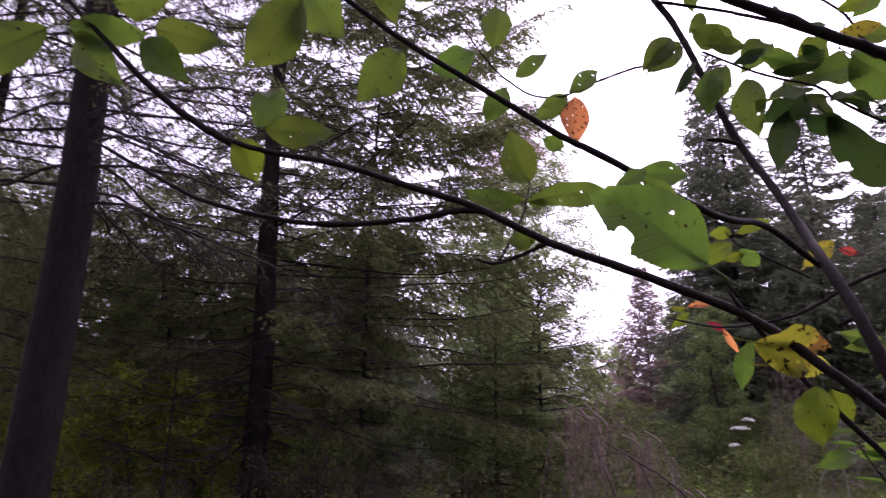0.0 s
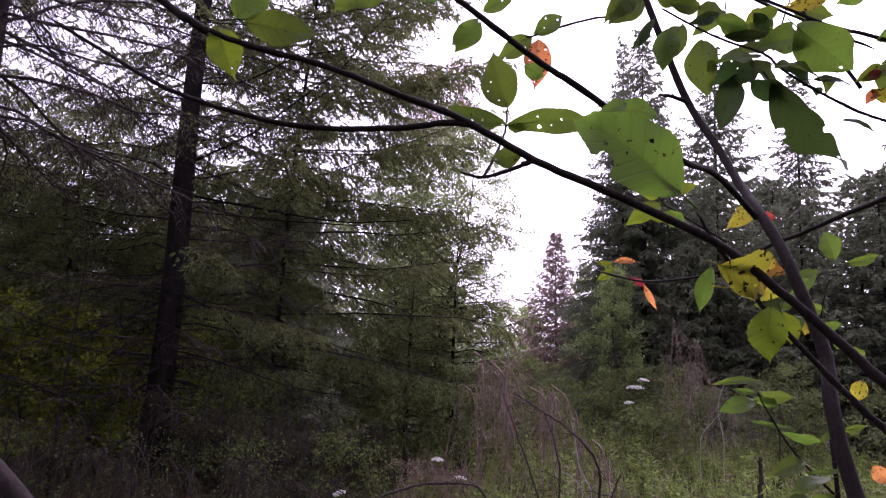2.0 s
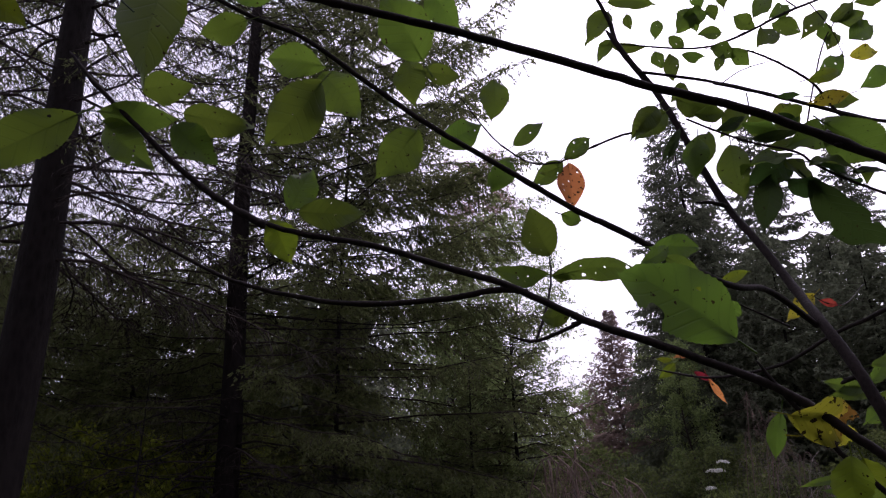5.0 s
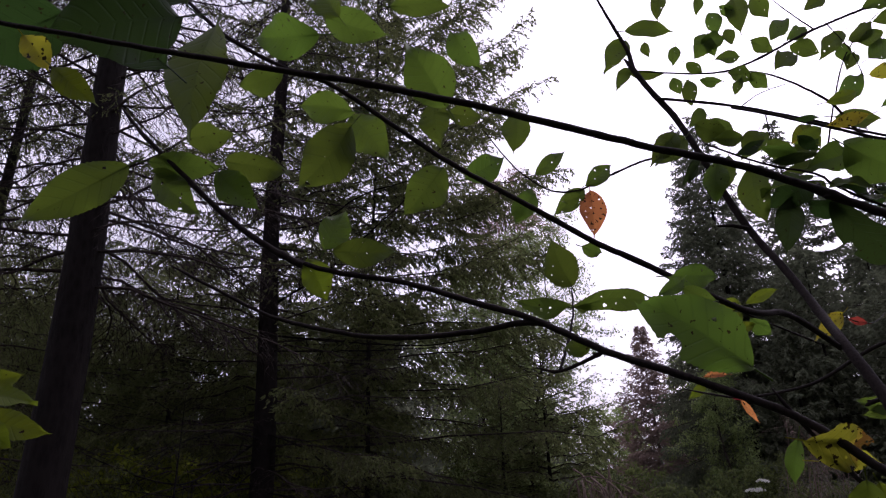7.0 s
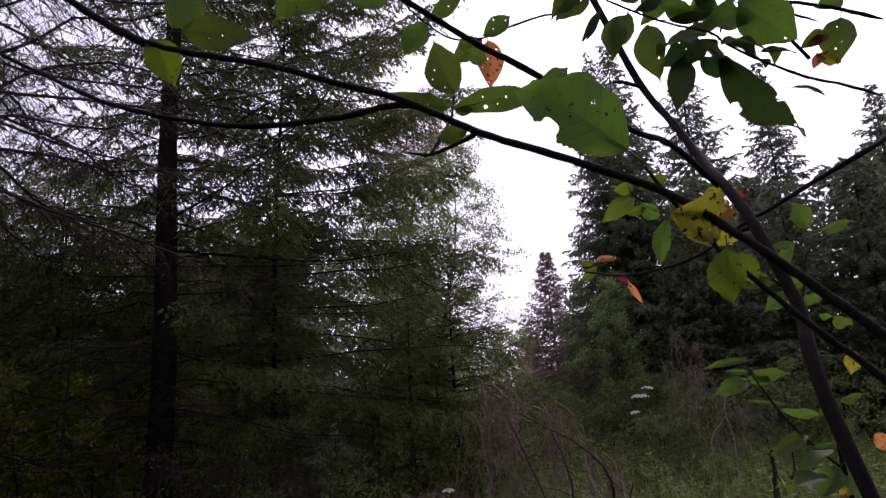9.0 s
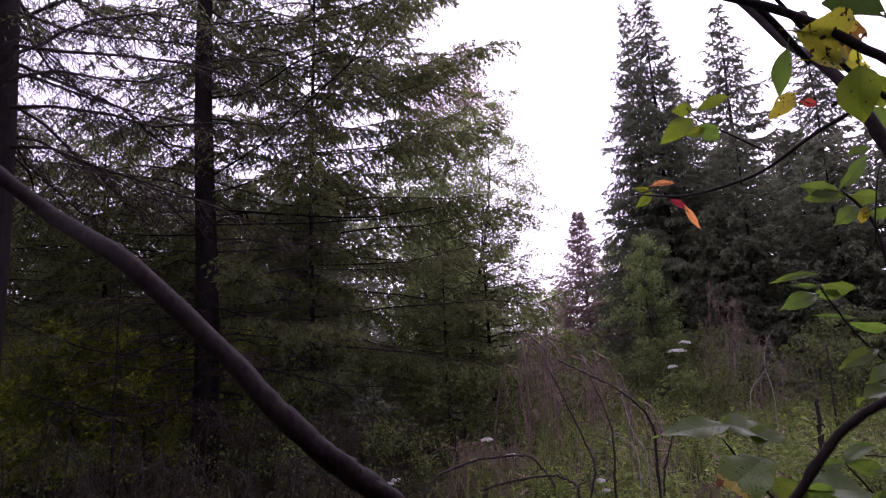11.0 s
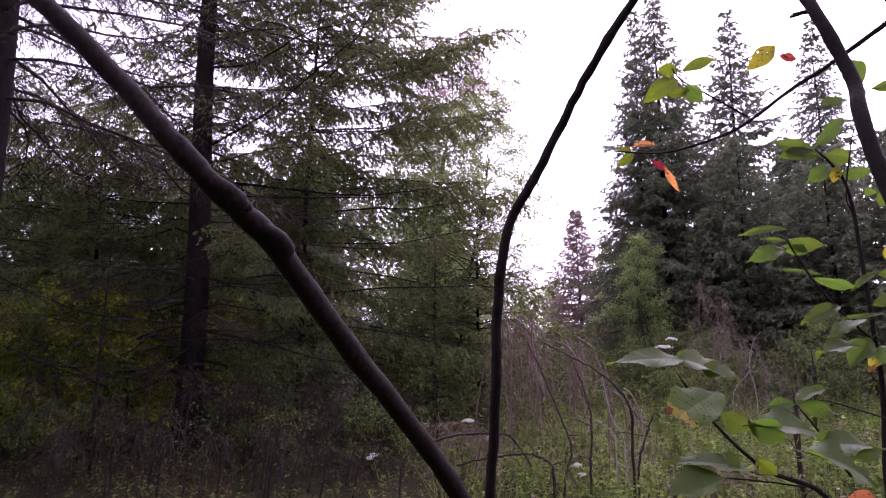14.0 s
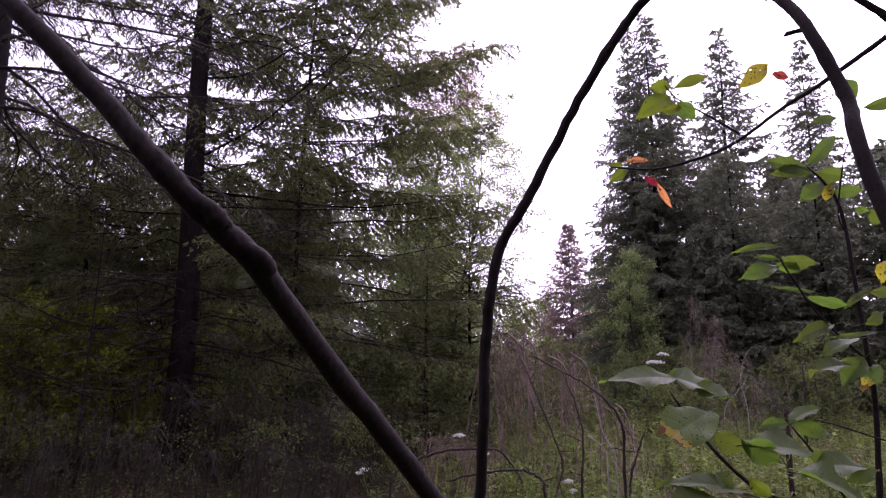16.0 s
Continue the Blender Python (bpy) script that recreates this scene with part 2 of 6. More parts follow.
def tube(soup, path, radii, sides=5):
    """A tapering tube along a path."""
    path = np.asarray(path, dtype=float)
    n = len(path)
    radii = np.broadcast_to(radii, n)
    tan = unit(np.gradient(path, axis=0))
    ref = np.array([0.31, 0.17, 0.93]) if abs(tan[0][2]) < 0.85 else np.array([0.93, 0.3, 0.1])
    a = unit(np.cross(tan, ref))
    b = np.cross(tan, a)
    ang = np.arange(sides) * 2 * math.pi / sides
    v = path[:, None] + radii[:, None, None] * (a[:, None] * np.cos(ang)[None, :, None] + b[:, None] * np.sin(ang)[None, :, None])
    f = []
    for i in range(n - 1):
        for j in range(sides):
            k = (j + 1) % sides
            p, q, r, s = i * sides + j, i * sides + k, (i + 1) * sides + k, (i + 1) * sides + j
            f += [(p, q, r), (p, r, s)]
    for j in range(1, sides - 1):
        f += [(0, j + 1, j), ((n - 1) * sides, (n - 1) * sides + j, (n - 1) * sides + j + 1)]
    soup.add(v.reshape(-1, 3), f)


def smooth_path(points, per=5):
    """A Catmull-Rom curve through a few points."""
    p = np.asarray(points, dtype=float)
    p = np.concatenate([[2 * p[0] - p[1]], p, [2 * p[-1] - p[-2]]])
    out = []
    for i in range(1, len(p) - 2):
        for k in range(per):
            t = k / per
            out.append(0.5 * (2 * p[i] + (p[i + 1] - p[i - 1]) * t + (2 * p[i - 1] - 5 * p[i] + 4 * p[i + 1] - p[i + 2]) * t ** 2 + (3 * p[i] - p[i - 1] - 3 * p[i + 1] + p[i + 2]) * t ** 3))
    out.append(p[-2])
    return np.array(out)


def part(name, me, parent, label="", smooth=True):
    ob = new(name, me)
    ob.parent = parent
    if parent is not None:
        ob.matrix_parent_inverse = parent.matrix_world.inverted() if parent.type != "EMPTY" else Matrix.Identity(4)
    if smooth:
        me.polygons.foreach_set("use_smooth", np.ones(len(me.polygons), dtype=bool))
    return tagged(ob, label)


# ---- ground ----
def ground_height(x, y):
    return 0.05 * math.sin(0.9 * x + 1.3) * math.cos(0.7 * y) + 0.03 * math.sin(2.3 * x + 1.1 * y)


def build_ground():
    side = np.sinh(np.linspace(-5.2, 5.2, 131)) / math.sinh(5.2) * 900
    n = len(side)
    v = np.array([(x, y, ground_height(x, y) + 0.02 * noise.noise((x * 3, y * 3, 0))) for y in side for x in side])
    f = []
    for j in range(n - 1):
        for i in range(n - 1):
            a = j * n + i
            f += [(a, a + 1, a + n + 1), (a, a + n + 1, a + n)]
    ob = new("ground", array_mesh("ground", v, np.array(f), soil))
    tagged(ob, "dark forest soil with litter and moss", "ground", kind="structure")


build_ground()


# ---- spruces ----
UP = np.array([0, 0, 1.0])


def spray(rng, path, L, hang, fine, twig_len):
    """Twigs of one bough: feathered branchlets to both sides, and small twigs on each of them. Returns places, ways and lengths."""
    s = np.linspace(0, 1, len(path))
    n = max(5, int(L / 0.052 * fine))
    at = np.clip(0.06 + 0.94 * (np.arange(n) + rng.random(n)) / n, 0, 1)
    org = np.stack([np.interp(at, s, path[:, k]) for k in range(3)], 1)
    slope = np.gradient(path, axis=0)
    tan = unit(np.stack([np.interp(at, s, slope[:, k]) for k in range(3)], 1))
    side = unit(np.cross(tan, UP)) * np.where(np.arange(n) % 2, 1.0, -1.0)[:, None]
    wide = rng.uniform(0.55, 1.15, n)[:, None]
    d2 = unit(tan * np.cos(wide) + side * np.sin(wide) - UP * (hang * rng.uniform(0.1, 0.75, n))[:, None])
    l2 = np.minimum(twig_len, 0.12 + 0.5 * L * (1.02 - at)) * np.minimum(1, 0.35 + at * 2) * rng.uniform(0.55, 1.1, n)
    m = np.maximum(2, (l2 / 0.062 * fine).astype(int))
    i = np.repeat(np.arange(n), m)
    t = rng.uniform(0.12, 1.0, len(i))
    fall = (hang * 0.3 * l2[i] * t ** 2)[:, None] * UP
    p3 = org[i] + d2[i] * (l2[i] * t)[:, None] - fall
    sg = np.where(rng.random(len(i)) < 0.5, 1.0, -1.0)[:, None]
    d3 = unit(d2[i] * 0.75 + unit(np.cross(d2[i], UP)) * sg * 0.62 - UP * (hang * rng.uniform(0.1, 1.1, len(i)))[:, None])
    l3 = (0.05 + 0.34 * l2[i] * (1.05 - t)) * rng.uniform(0.6, 1.15, len(i))
    return (org, d2, l2), (p3, d3, l3)


def spruce(label, base, height, reach, low, boughs, twigs, needles, nlen, nwid, seed, trunk_r=0.13, droop=0.5, bare_to=0.0, bare_share=0.0, live_share=1.0, lean=(0, 0), needle_mat=None, bark=None, twig_len=0.42, group="", power=0.8, hang=0.8, near=False, skew=1.0, whorl=0.0, fine=1.0, front=0.0, inner=0, limbs=True, dead_fine=1.1, tier=0.0, long_boughs=(), limb_r=1.0):
    """A spruce: tapering trunk, whorls of drooping boughs, hanging twigs clad in needles. front: share of the boughs left out on the side of the path. inner: short boughs that clothe the trunk."""
    rng = np.random.default_rng(seed)
    tree = new("spruce_tree")
    tree.location = base
    tagged(tree, label, "tree", group)
    bark = bark or shaded_spruce_bark
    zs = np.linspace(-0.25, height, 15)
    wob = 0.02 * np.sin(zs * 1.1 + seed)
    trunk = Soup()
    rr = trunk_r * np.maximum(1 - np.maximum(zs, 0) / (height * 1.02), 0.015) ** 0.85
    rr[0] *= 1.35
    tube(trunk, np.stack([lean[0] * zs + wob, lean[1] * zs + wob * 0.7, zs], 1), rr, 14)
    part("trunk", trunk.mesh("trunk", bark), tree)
    wood, crown = Soup(), Soup()
    tp, td, tl, tlive = [], [], [], []
    s = np.linspace(0, 1, 7)
    for i in range(boughs + inner + len(long_boughs)):
        frac = (i % boughs + rng.random()) / boughs if i < boughs else rng.random() ** 1.3
        z = low + (height * 0.99 - low) * frac ** skew
        frac = frac ** skew
        if tier:
            z = low + round((z - low) / tier) * tier + rng.normal() * 0.05
        if whorl:
            z = low + (height * 0.95 - low) * frac
            z = low + round((z - low) / whorl) * whorl + rng.normal() * 0.05
        L = reach * (1 - frac) ** power * rng.uniform(0.7, 1.12) + (0.06 if whorl else 0.10)
        if boughs <= i < boughs + inner:
            L = rng.uniform(0.25, 0.85) * min(1.0, 0.25 + 1.6 * (1 - frac))
        az = i * 2.39996 + rng.uniform(-0.4, 0.4)
        if i >= boughs + inner:
            z, az, L = long_boughs[i - boughs - inner]
            frac = z / height
        out = np.array([math.cos(az), math.sin(az), 0])
        if front and i < boughs and out[1] < -0.62 and rng.random() < front:
            continue
        side = np.array([-out[1], out[0], 0])
        rise = (0.5 if near and limbs else 0.25) * frac + rng.uniform(-0.1, 0.1)
        bend = rng.uniform(-0.12, 0.12)
        dz = L * (rise * s - droop * rng.uniform(0.6, 1.2) * (1 - 0.6 * frac) * s ** 2 + 0.28 * s ** 3)
        if whorl:
            dz = L * (rise * s - droop * rng.uniform(0.7, 1.2) * (1.3 - 0.9 * frac) * (s - 0.75 * s ** 3))
        org = np.array([lean[0] * z, lean[1] * z, z])
        path = org + out * (L * s)[:, None] + side * (L * bend * s ** 2)[:, None] + UP * dz[:, None]
        if near:
            path[1:] += np.cumsum(rng.normal(size=(6, 3)) * 0.026 * L * np.array([1, 1, 0.8]), axis=0)
        thick = limb_r * (0.005 + 0.011 * L / max(reach, 0.1)) * (1 - 0.85 * s) * min(1, 0.5 + L)
        dead = z < bare_to and rng.random() < bare_share
        if near:
            if limbs:
                bough = Soup()
                tube(bough, path, thick, 5)
                part("branch", bough.mesh("branch", dark_bark), tree)
            else:
                tube(wood, path[::2], thick[::2], 3)
            thin = fine * (dead_fine if dead else 1.0) * (1.5 if i >= boughs + inner and not dead else 1.0)
            for p, d, l in spray(rng, path, L, hang * (0.8 if dead else 1.0), thin, twig_len):
                tp.append(p)
                td.append(d)
                tl.append(l)
                tlive.append(np.zeros(len(p), bool) if dead else rng.random(len(p)) < live_share)
        else:
            tube(wood, path[::2], thick[::2], 3)
            nt = max(4, int(twigs * (0.35 + 0.65 * L / reach)))
            st = 0.05 + 0.95 * rng.random(nt) ** 0.75
            org_t = np.stack([np.interp(st, s, path[:, k]) for k in range(3)], 1)
            sg = np.where(rng.random(nt) < 0.5, -1.0, 1.0)
            ph = rng.uniform(0.5, 1.25, nt)
            d = out * np.cos(ph)[:, None] + side * (sg * np.sin(ph))[:, None] - UP * (hang * rng.uniform(0.25, 1.3, nt))[:, None]
            tp.append(org_t)
            td.append(unit(d))
            tl.append((twig_len * L * (1.08 - st) ** 0.8 + (0.05 + nlen) * min(1.0, L / 0.7)) * rng.uniform(0.5, 1.1, nt))
            tlive.append(np.zeros(nt, bool) if dead else rng.random(nt) < live_share)
        if not dead:
            seg = path[3:] - path[2:-1]
            tp.append(path[2:-1])
            td.append(unit(seg))
            tl.append(np.linalg.norm(seg, axis=1))
            tlive.append(np.ones(len(seg), bool))
    if whorl:
        # the leader
        tp.append(np.array([[lean[0] * height, lean[1] * height, height * 0.93]]))
        td.append(np.array([[0, 0, 1.0]]))
        tl.append(np.array([height * 0.085]))
        tlive.append(np.ones(1, bool))
    tp, td, tl, tlive = np.concatenate(tp), np.concatenate(td), np.concatenate(tl), np.concatenate(tlive)
    if near and not limbs:
        k = (tl > 0.2) | ~tlive
        sd = unit(np.cross(td[k], rng.normal(size=td[k].shape)))
        blades(wood, tp[k], td[k], sd, tl[k], 0.009)
    elif near:
        # each twig is a thin stick that bends a little
        mid = tp + td * (tl * 0.5)[:, None] + rng.normal(size=tp.shape) * (tl * 0.05)[:, None]
        sd = unit(np.cross(td, rng.normal(size=td.shape)))
        thick = np.where(tl > 0.22, 0.0105, 0.0075)
        blades(wood, tp, unit(mid - tp), sd, tl * 0.56, thick)
        end = tp + td * tl[:, None] - UP * (0.16 * tl)[:, None]
        blades(wood, mid, unit(end - mid), sd, tl * 0.55, thick * 0.7)
    elif (~tlive).any():
        dd = ~tlive
        for _ in range(10):
            t = rng.uniform(0.1, 0.95, dd.sum())[:, None]
            P = tp[dd] + td[dd] * tl[dd][:, None] * t
            D = unit(td[dd] * 0.6 + rng.normal(size=P.shape) * 0.6)
            blades(wood, P, D, unit(np.cross(D, rng.normal(size=P.shape))), tl[dd] * rng.uniform(0.15, 0.6, dd.sum()), 0.0075)
    P0, D0, L0 = tp[tlive], td[tlive], tl[tlive]
    cnt = np.maximum(3, (needles * L0).astype(int))
    idx = np.repeat(np.arange(len(P0)), cnt)
    t = rng.random(len(idx))
    P = P0[idx] + D0[idx] * (L0[idx] * t)[:, None] - UP * ((0.16 if near else 0.22) * L0[idx] * t ** 2)[:, None]
    D = unit(D0[idx] * 0.75 + rng.normal(size=P.shape) * (0.33 if whorl or near else 0.5) + np.array([0, 0, -0.3 if not near else -0.1]))
    S = unit(np.cross(D, rng.normal(size=P.shape)))
    blades(crown, P, D, S, nlen * rng.uniform(0.6, 1.25, len(P)), nwid)
    tagged(part("brushwood", wood.mesh("brushwood", dark_bark if bark is shaded_spruce_bark else bark), tree, smooth=False), kind="stuff")
    part("crown", crown.mesh("crown", needle_mat or needle), tree, smooth=False)
    return tree


def leafy_tree(name, label, base, height, spread, limbs, leaves, size, mat, seed, crown_low=0.2, trunk_r=0.04, category="tree", dead_top=False, group="", lean=(0, 0)):
    """A broad-leaved tree or bush: trunk, limbs that fork into twigs, many small leaves on the twigs."""
    rng = np.random.default_rng(seed)
    tree = new(name)
    tree.location = base
    tagged(tree, label, category, group)
    trunk, wood, crown = Soup(), Soup(), Soup()
    zs = np.linspace(-0.15, height * 0.95, 11)
    ax = np.stack([lean[0] * zs + 0.03 * height * np.sin(zs * 2.1 / height * 3 + seed), lean[1] * zs + 0.02 * height * np.cos(zs / height * 5 + seed), zs], 1)
    tube(trunk, ax, trunk_r * np.maximum(1 - np.maximum(zs, 0) / height, 0.06), 8)
    part("trunk", trunk.mesh("trunk", dark_bark), tree)
    P, D, W = [], [], []
    for i in range(limbs):
        f = crown_low + (0.97 - crown_low) * (i + rng.random()) / limbs
        z = height * f
        org = np.array([np.interp(z, zs, ax[:, 0]), np.interp(z, zs, ax[:, 1]), z])
        az = i * 2.39996 + rng.uniform(-0.5, 0.5)
        L = spread * (1.05 - abs(f - 0.45)) * rng.uniform(0.55, 1.1)
        out = np.array([math.cos(az), math.sin(az), 0.0])
        s = np.linspace(0, 1, 6)
        path = org + out * (L * s)[:, None] + np.array([0, 0, 1.0]) * (L * (rng.uniform(0.5, 1.0) * s - 0.5 * s ** 2))[:, None] + rng.normal(size=(6, 3)) * 0.02 * L * s[:, None]
        tube(wood, path, trunk_r * 0.35 * (1 - 0.9 * s) * (1.1 - f), 4)
        k = 7
        st = rng.uniform(0.25, 1, k)
        po = np.stack([np.interp(st, s, path[:, c]) for c in range(3)], 1)
        di = unit(out * 0.7 + rng.normal(size=(k, 3)) * 0.55)
        P.append(po)
        D.append(di)
        W.append(L * 0.42 * rng.uniform(0.5, 1.1, k))
    P, D, W = np.concatenate(P), np.concatenate(D), np.concatenate(W)
    blades(wood, P, D, unit(np.cross(D, rng.normal(size=D.shape))), W, 0.006)
    keep = P[:, 2] < height * 0.8 if dead_top else np.ones(len(P), bool)
    idx = np.repeat(np.nonzero(keep)[0], max(1, leaves // max(1, keep.sum())))
    t = rng.random(len(idx))
    Q = P[idx] + D[idx] * (W[idx] * t)[:, None] + rng.normal(size=(len(idx), 3)) * size * 0.9
    d = unit(D[idx] * 0.4 + rng.normal(size=Q.shape) * 0.6 + np.array([0, 0, -0.35]))
    diamonds(crown, Q, d, unit(np.cross(d, rng.normal(size=Q.shape) * 0.5 + np.array([0, 0, 1.0]))), size * rng.uniform(0.6, 1.3, len(Q)), size * 0.62)
    tagged(part("brushwood", wood.mesh("brushwood", dead_bark if dead_top else dark_bark), tree, smooth=False), kind="stuff")
    part("crown", crown.mesh("crown", mat), tree, smooth=False)
    if dead_top:
        dry = Soup()
        idx = np.repeat(np.nonzero(~keep)[0], 60)
        Q = P[idx] + D[idx] * (W[idx] * rng.random(len(idx)))[:, None] + rng.normal(size=(len(idx), 3)) * size * 1.2
        d = unit(rng.normal(size=Q.shape) * 0.6 + np.array([0, 0, -0.5]))
        diamonds(dry, Q, d, unit(np.cross(d, rng.normal(size=Q.shape))), size * rng.uniform(0.4, 0.9, len(Q)), size * 0.45)
        part("dry_crown", dry.mesh("dry_crown", dry_leaf), tree, "withered pale brown leaves of the top", smooth=False)
    return tree


# the two big trunks and the dense spruce between them and the clearing
spruce("tall spruce with dead lower limbs, bark darkened for crown shade", (-3.33, 5.0, 0), 12.5, 2.6, 3.1, 195, 0, 60, 0.034, 0.011, 11, 0.19, 0.45, 9.0, 0.9, 0.5, (0.027, -0.02), twig_len=0.65, hang=1.1, power=0.5, near=True, skew=1.1, front=0.6, dead_fine=0.95)
spruce("dark spruce with hanging sprays of needles", (-5.6, 6.6, 0), 10.5, 2.0, 1.6, 125, 0, 62, 0.04, 0.014, 14, 0.10, 0.5, 3.2, 0.5, 1.0, (0.03, 0.0), twig_len=0.6, hang=1.4, power=0.4, near=True, dead_fine=0.8)
spruce("tall spruce with straight trunk darkened for shade and thin drooping boughs", (-2.62, 8.0, 0), 13.0, 2.5, 0.3, 205, 0, 62, 0.046, 0.015, 12, 0.16, 0.5, 3.2, 0.9, 0.9, (0.0, -0.01), twig_len=0.5, hang=0.9, power=0.5, near=True, skew=1.25, front=0.95, dead_fine=0.7,
       long_boughs=((1.9, -0.5, 2.2), (1.6, -0.9, 2.0), (1.2, -0.3, 2.4), (1.0, -1.1, 1.9), (0.8, -0.6, 2.2), (2.3, -0.2, 2.4), (1.75, 3.6, 2.2), (1.5, 4.0, 2.1), (1.3, 3.3, 2.3), (1.0, 3.9, 1.9), (2.1, 3.8, 2.0)))
spruce("dense green spruce with long hanging boughs", (-1.6, 9.2, 0), 12.5, 3.35, 1.2, 200, 0, 48, 0.055, 0.024, 13, 0.036, 0.4, 1.6, 0.5, 0.96, (0.03, -0.01), twig_len=0.5, hang=0.95, power=0.4, near=True, inner=240, front=0.7, fine=0.86,
       long_boughs=((3.7, -0.25, 2.7), (4.35, 0.05, 2.9), (4.9, -0.3, 2.75), (5.4, -0.05, 2.9), (5.9, -0.35, 2.7), (6.4, 0.1, 2.75), (6.9, -0.2, 2.6), (7.5, 0.0, 2.6), (8.1, -0.3, 2.4), (4.6, 0.35, 2.6), (5.7, 0.4, 2.5)))
spruce("young bright spruce at the edge of the clearing", (1.0, 9.6, 0), 3.5, 1.45, 0.3, 80, 0, 60, 0.046, 0.015, 15, 0.04, 0.4, twig_len=0.35, hang=0.5, power=0.7, near=True)
spruce("small spruce with feathery boughs under the birches", (0.35, 9.4, 0), 2.6, 1.0, 0.25, 50, 0, 60, 0.044, 0.014, 16, 0.04, 0.4, twig_len=0.35, hang=0.5, power=0.85, near=True)
spruce("thin dead young spruce with bare twigs in the shade", (-3.06, 6.7, 0), 2.6, 1.5, 0.2, 34, 0, 40, 0.03, 0.01, 17, 0.018, 0.55, 2.6, 0.97, 0.3, twig_len=0.4, hang=0.9, power=0.5, near=True, dead_fine=0.45, limb_r=0.3)
drooping = spruce("shaded spruce with dense drooping sprays", (-4.5, 9.3, 0), 5.0, 1.7, 1.6, 74, 0, 42, 0.05, 0.016, 18, 0.05, 0.6, 2.0, 0.5, 0.95, twig_len=0.5, hang=1.3, power=0.32, near=True, limbs=False, inner=20, dead_fine=0.5, group="shaded spruces under the tall trees")
for x, y, k, turn in ((-3.6, 10.0, 0.95, 80), (-5.9, 9.0, 1.04, 190), (-7.4, 9.6, 1.1, 300), (-5.1, 10.6, 1.12, 120)):
    copy_thing(drooping, pose(x, y, 0, 0, 0, turn) @ Matrix.Scale(k, 4))

# birches behind the dense spruce
leafy_tree("birch_tree", "slender birch with light green leaves and a dry top", (0.6, 12.2, 0), 7.3, 1.5, 130, 32000, 0.055, birch_leaf, 21, 0.1, 0.07, dead_top=True)
leafy_tree("birch_tree", "slender birch with light green leaves behind the spruce", (0.05, 12.6, 0), 5.6, 1.0, 70, 12000, 0.06, birch_leaf, 25, 0.1, 0.06)
leafy_tree("birch_tree", "young birch with fine light green leaves", (0.85, 9.9, 0), 5.5, 1.1, 90, 19000, 0.042, birch_leaf, 22, 0.1, 0.04, lean=(0.05, 0))
leafy_tree("birch_tree", "pale green birch at the end of the clearing", (7.55, 22.9, 0), 5.1, 1.3, 44, 10000, 0.09, birch_leaf, 23, 0.1, 0.07)
leafy_tree("birch_tree", "small light green birch before the dark spruces", (5.15, 14.2, 0), 3.7, 0.75, 44, 9000, 0.06, birch_leaf, 26, 0.08, 0.035)
leafy_tree("bush", "distant light green bush at the end of the clearing", (5.7, 29.5, 0), 3.9, 1.9, 40, 9000, 0.11, birch_leaf, 24, 0.05, 0.06, "bush")

# the dead reddish spruce and the row to its right
spruce("dead spruce with reddish brown needles", (6.7, 25.1, 0), 6.8, 2.9, 0.2, 180, 0, 42, 0.1, 0.04, 31, 0.08, 0.35, needle_mat=dead_needle, bark=dead_bark, lean=(-0.02, 0), twig_len=0.6, hang=0.6, power=1.05, near=True, limbs=False, fine=0.5, inner=60)
far_a = spruce("dark green spruce in the row along the clearing", (6.5, 15.9, 0), 10.6, 2.7, 0.3, 250, 0, 50, 0.085, 0.035, 32, 0.10, 0.62, needle_mat=far_needle, group="spruces of the wood", twig_len=0.42, power=0.84, hang=0.75, near=True, limbs=False, fine=0.66, inner=40, tier=0.3)
far_b = spruce("dark green spruce in the row along the clearing", (10.3, 19.2, 0), 12.2, 3.2, 0.3, 240, 0, 50, 0.095, 0.044, 33, 0.11, 0.62, needle_mat=far_needle, group="spruces of the wood", twig_len=0.42, power=0.88, hang=0.75, near=True, limbs=False, fine=0.6, inner=20, tier=0.42)
far_c = spruce("young dark green spruce with dense low boughs", (7.7, 14.4, 0), 6.2, 1.8, 0.15, 120, 0, 20, 0.115, 0.066, 34, 0.06, 0.5, needle_mat=far_needle, group="young spruces of the wood", twig_len=0.45, hang=1.0, power=0.6, near=True, limbs=False, fine=0.5, inner=20)
far_d = spruce("dark green spruce of the dim wood behind", (9.4, 24.0, 0), 8.2, 3.2, 0.3, 190, 14, 12, 0.2, 0.09, 35, 0.10, 0.55, needle_mat=far_needle, group="spruces of the dim wood", power=0.7, hang=0.6, whorl=0.38)


def stand(ob, x, y, height, was, turn, wide=1.0):
    """Another tree of the same kind, at its own place, height and turn."""
    k = height / was
    return copy_thing(ob, pose(x, y, 0, 0, 0, turn) @ Matrix.Diagonal((k * wide, k * wide, k, 1)))


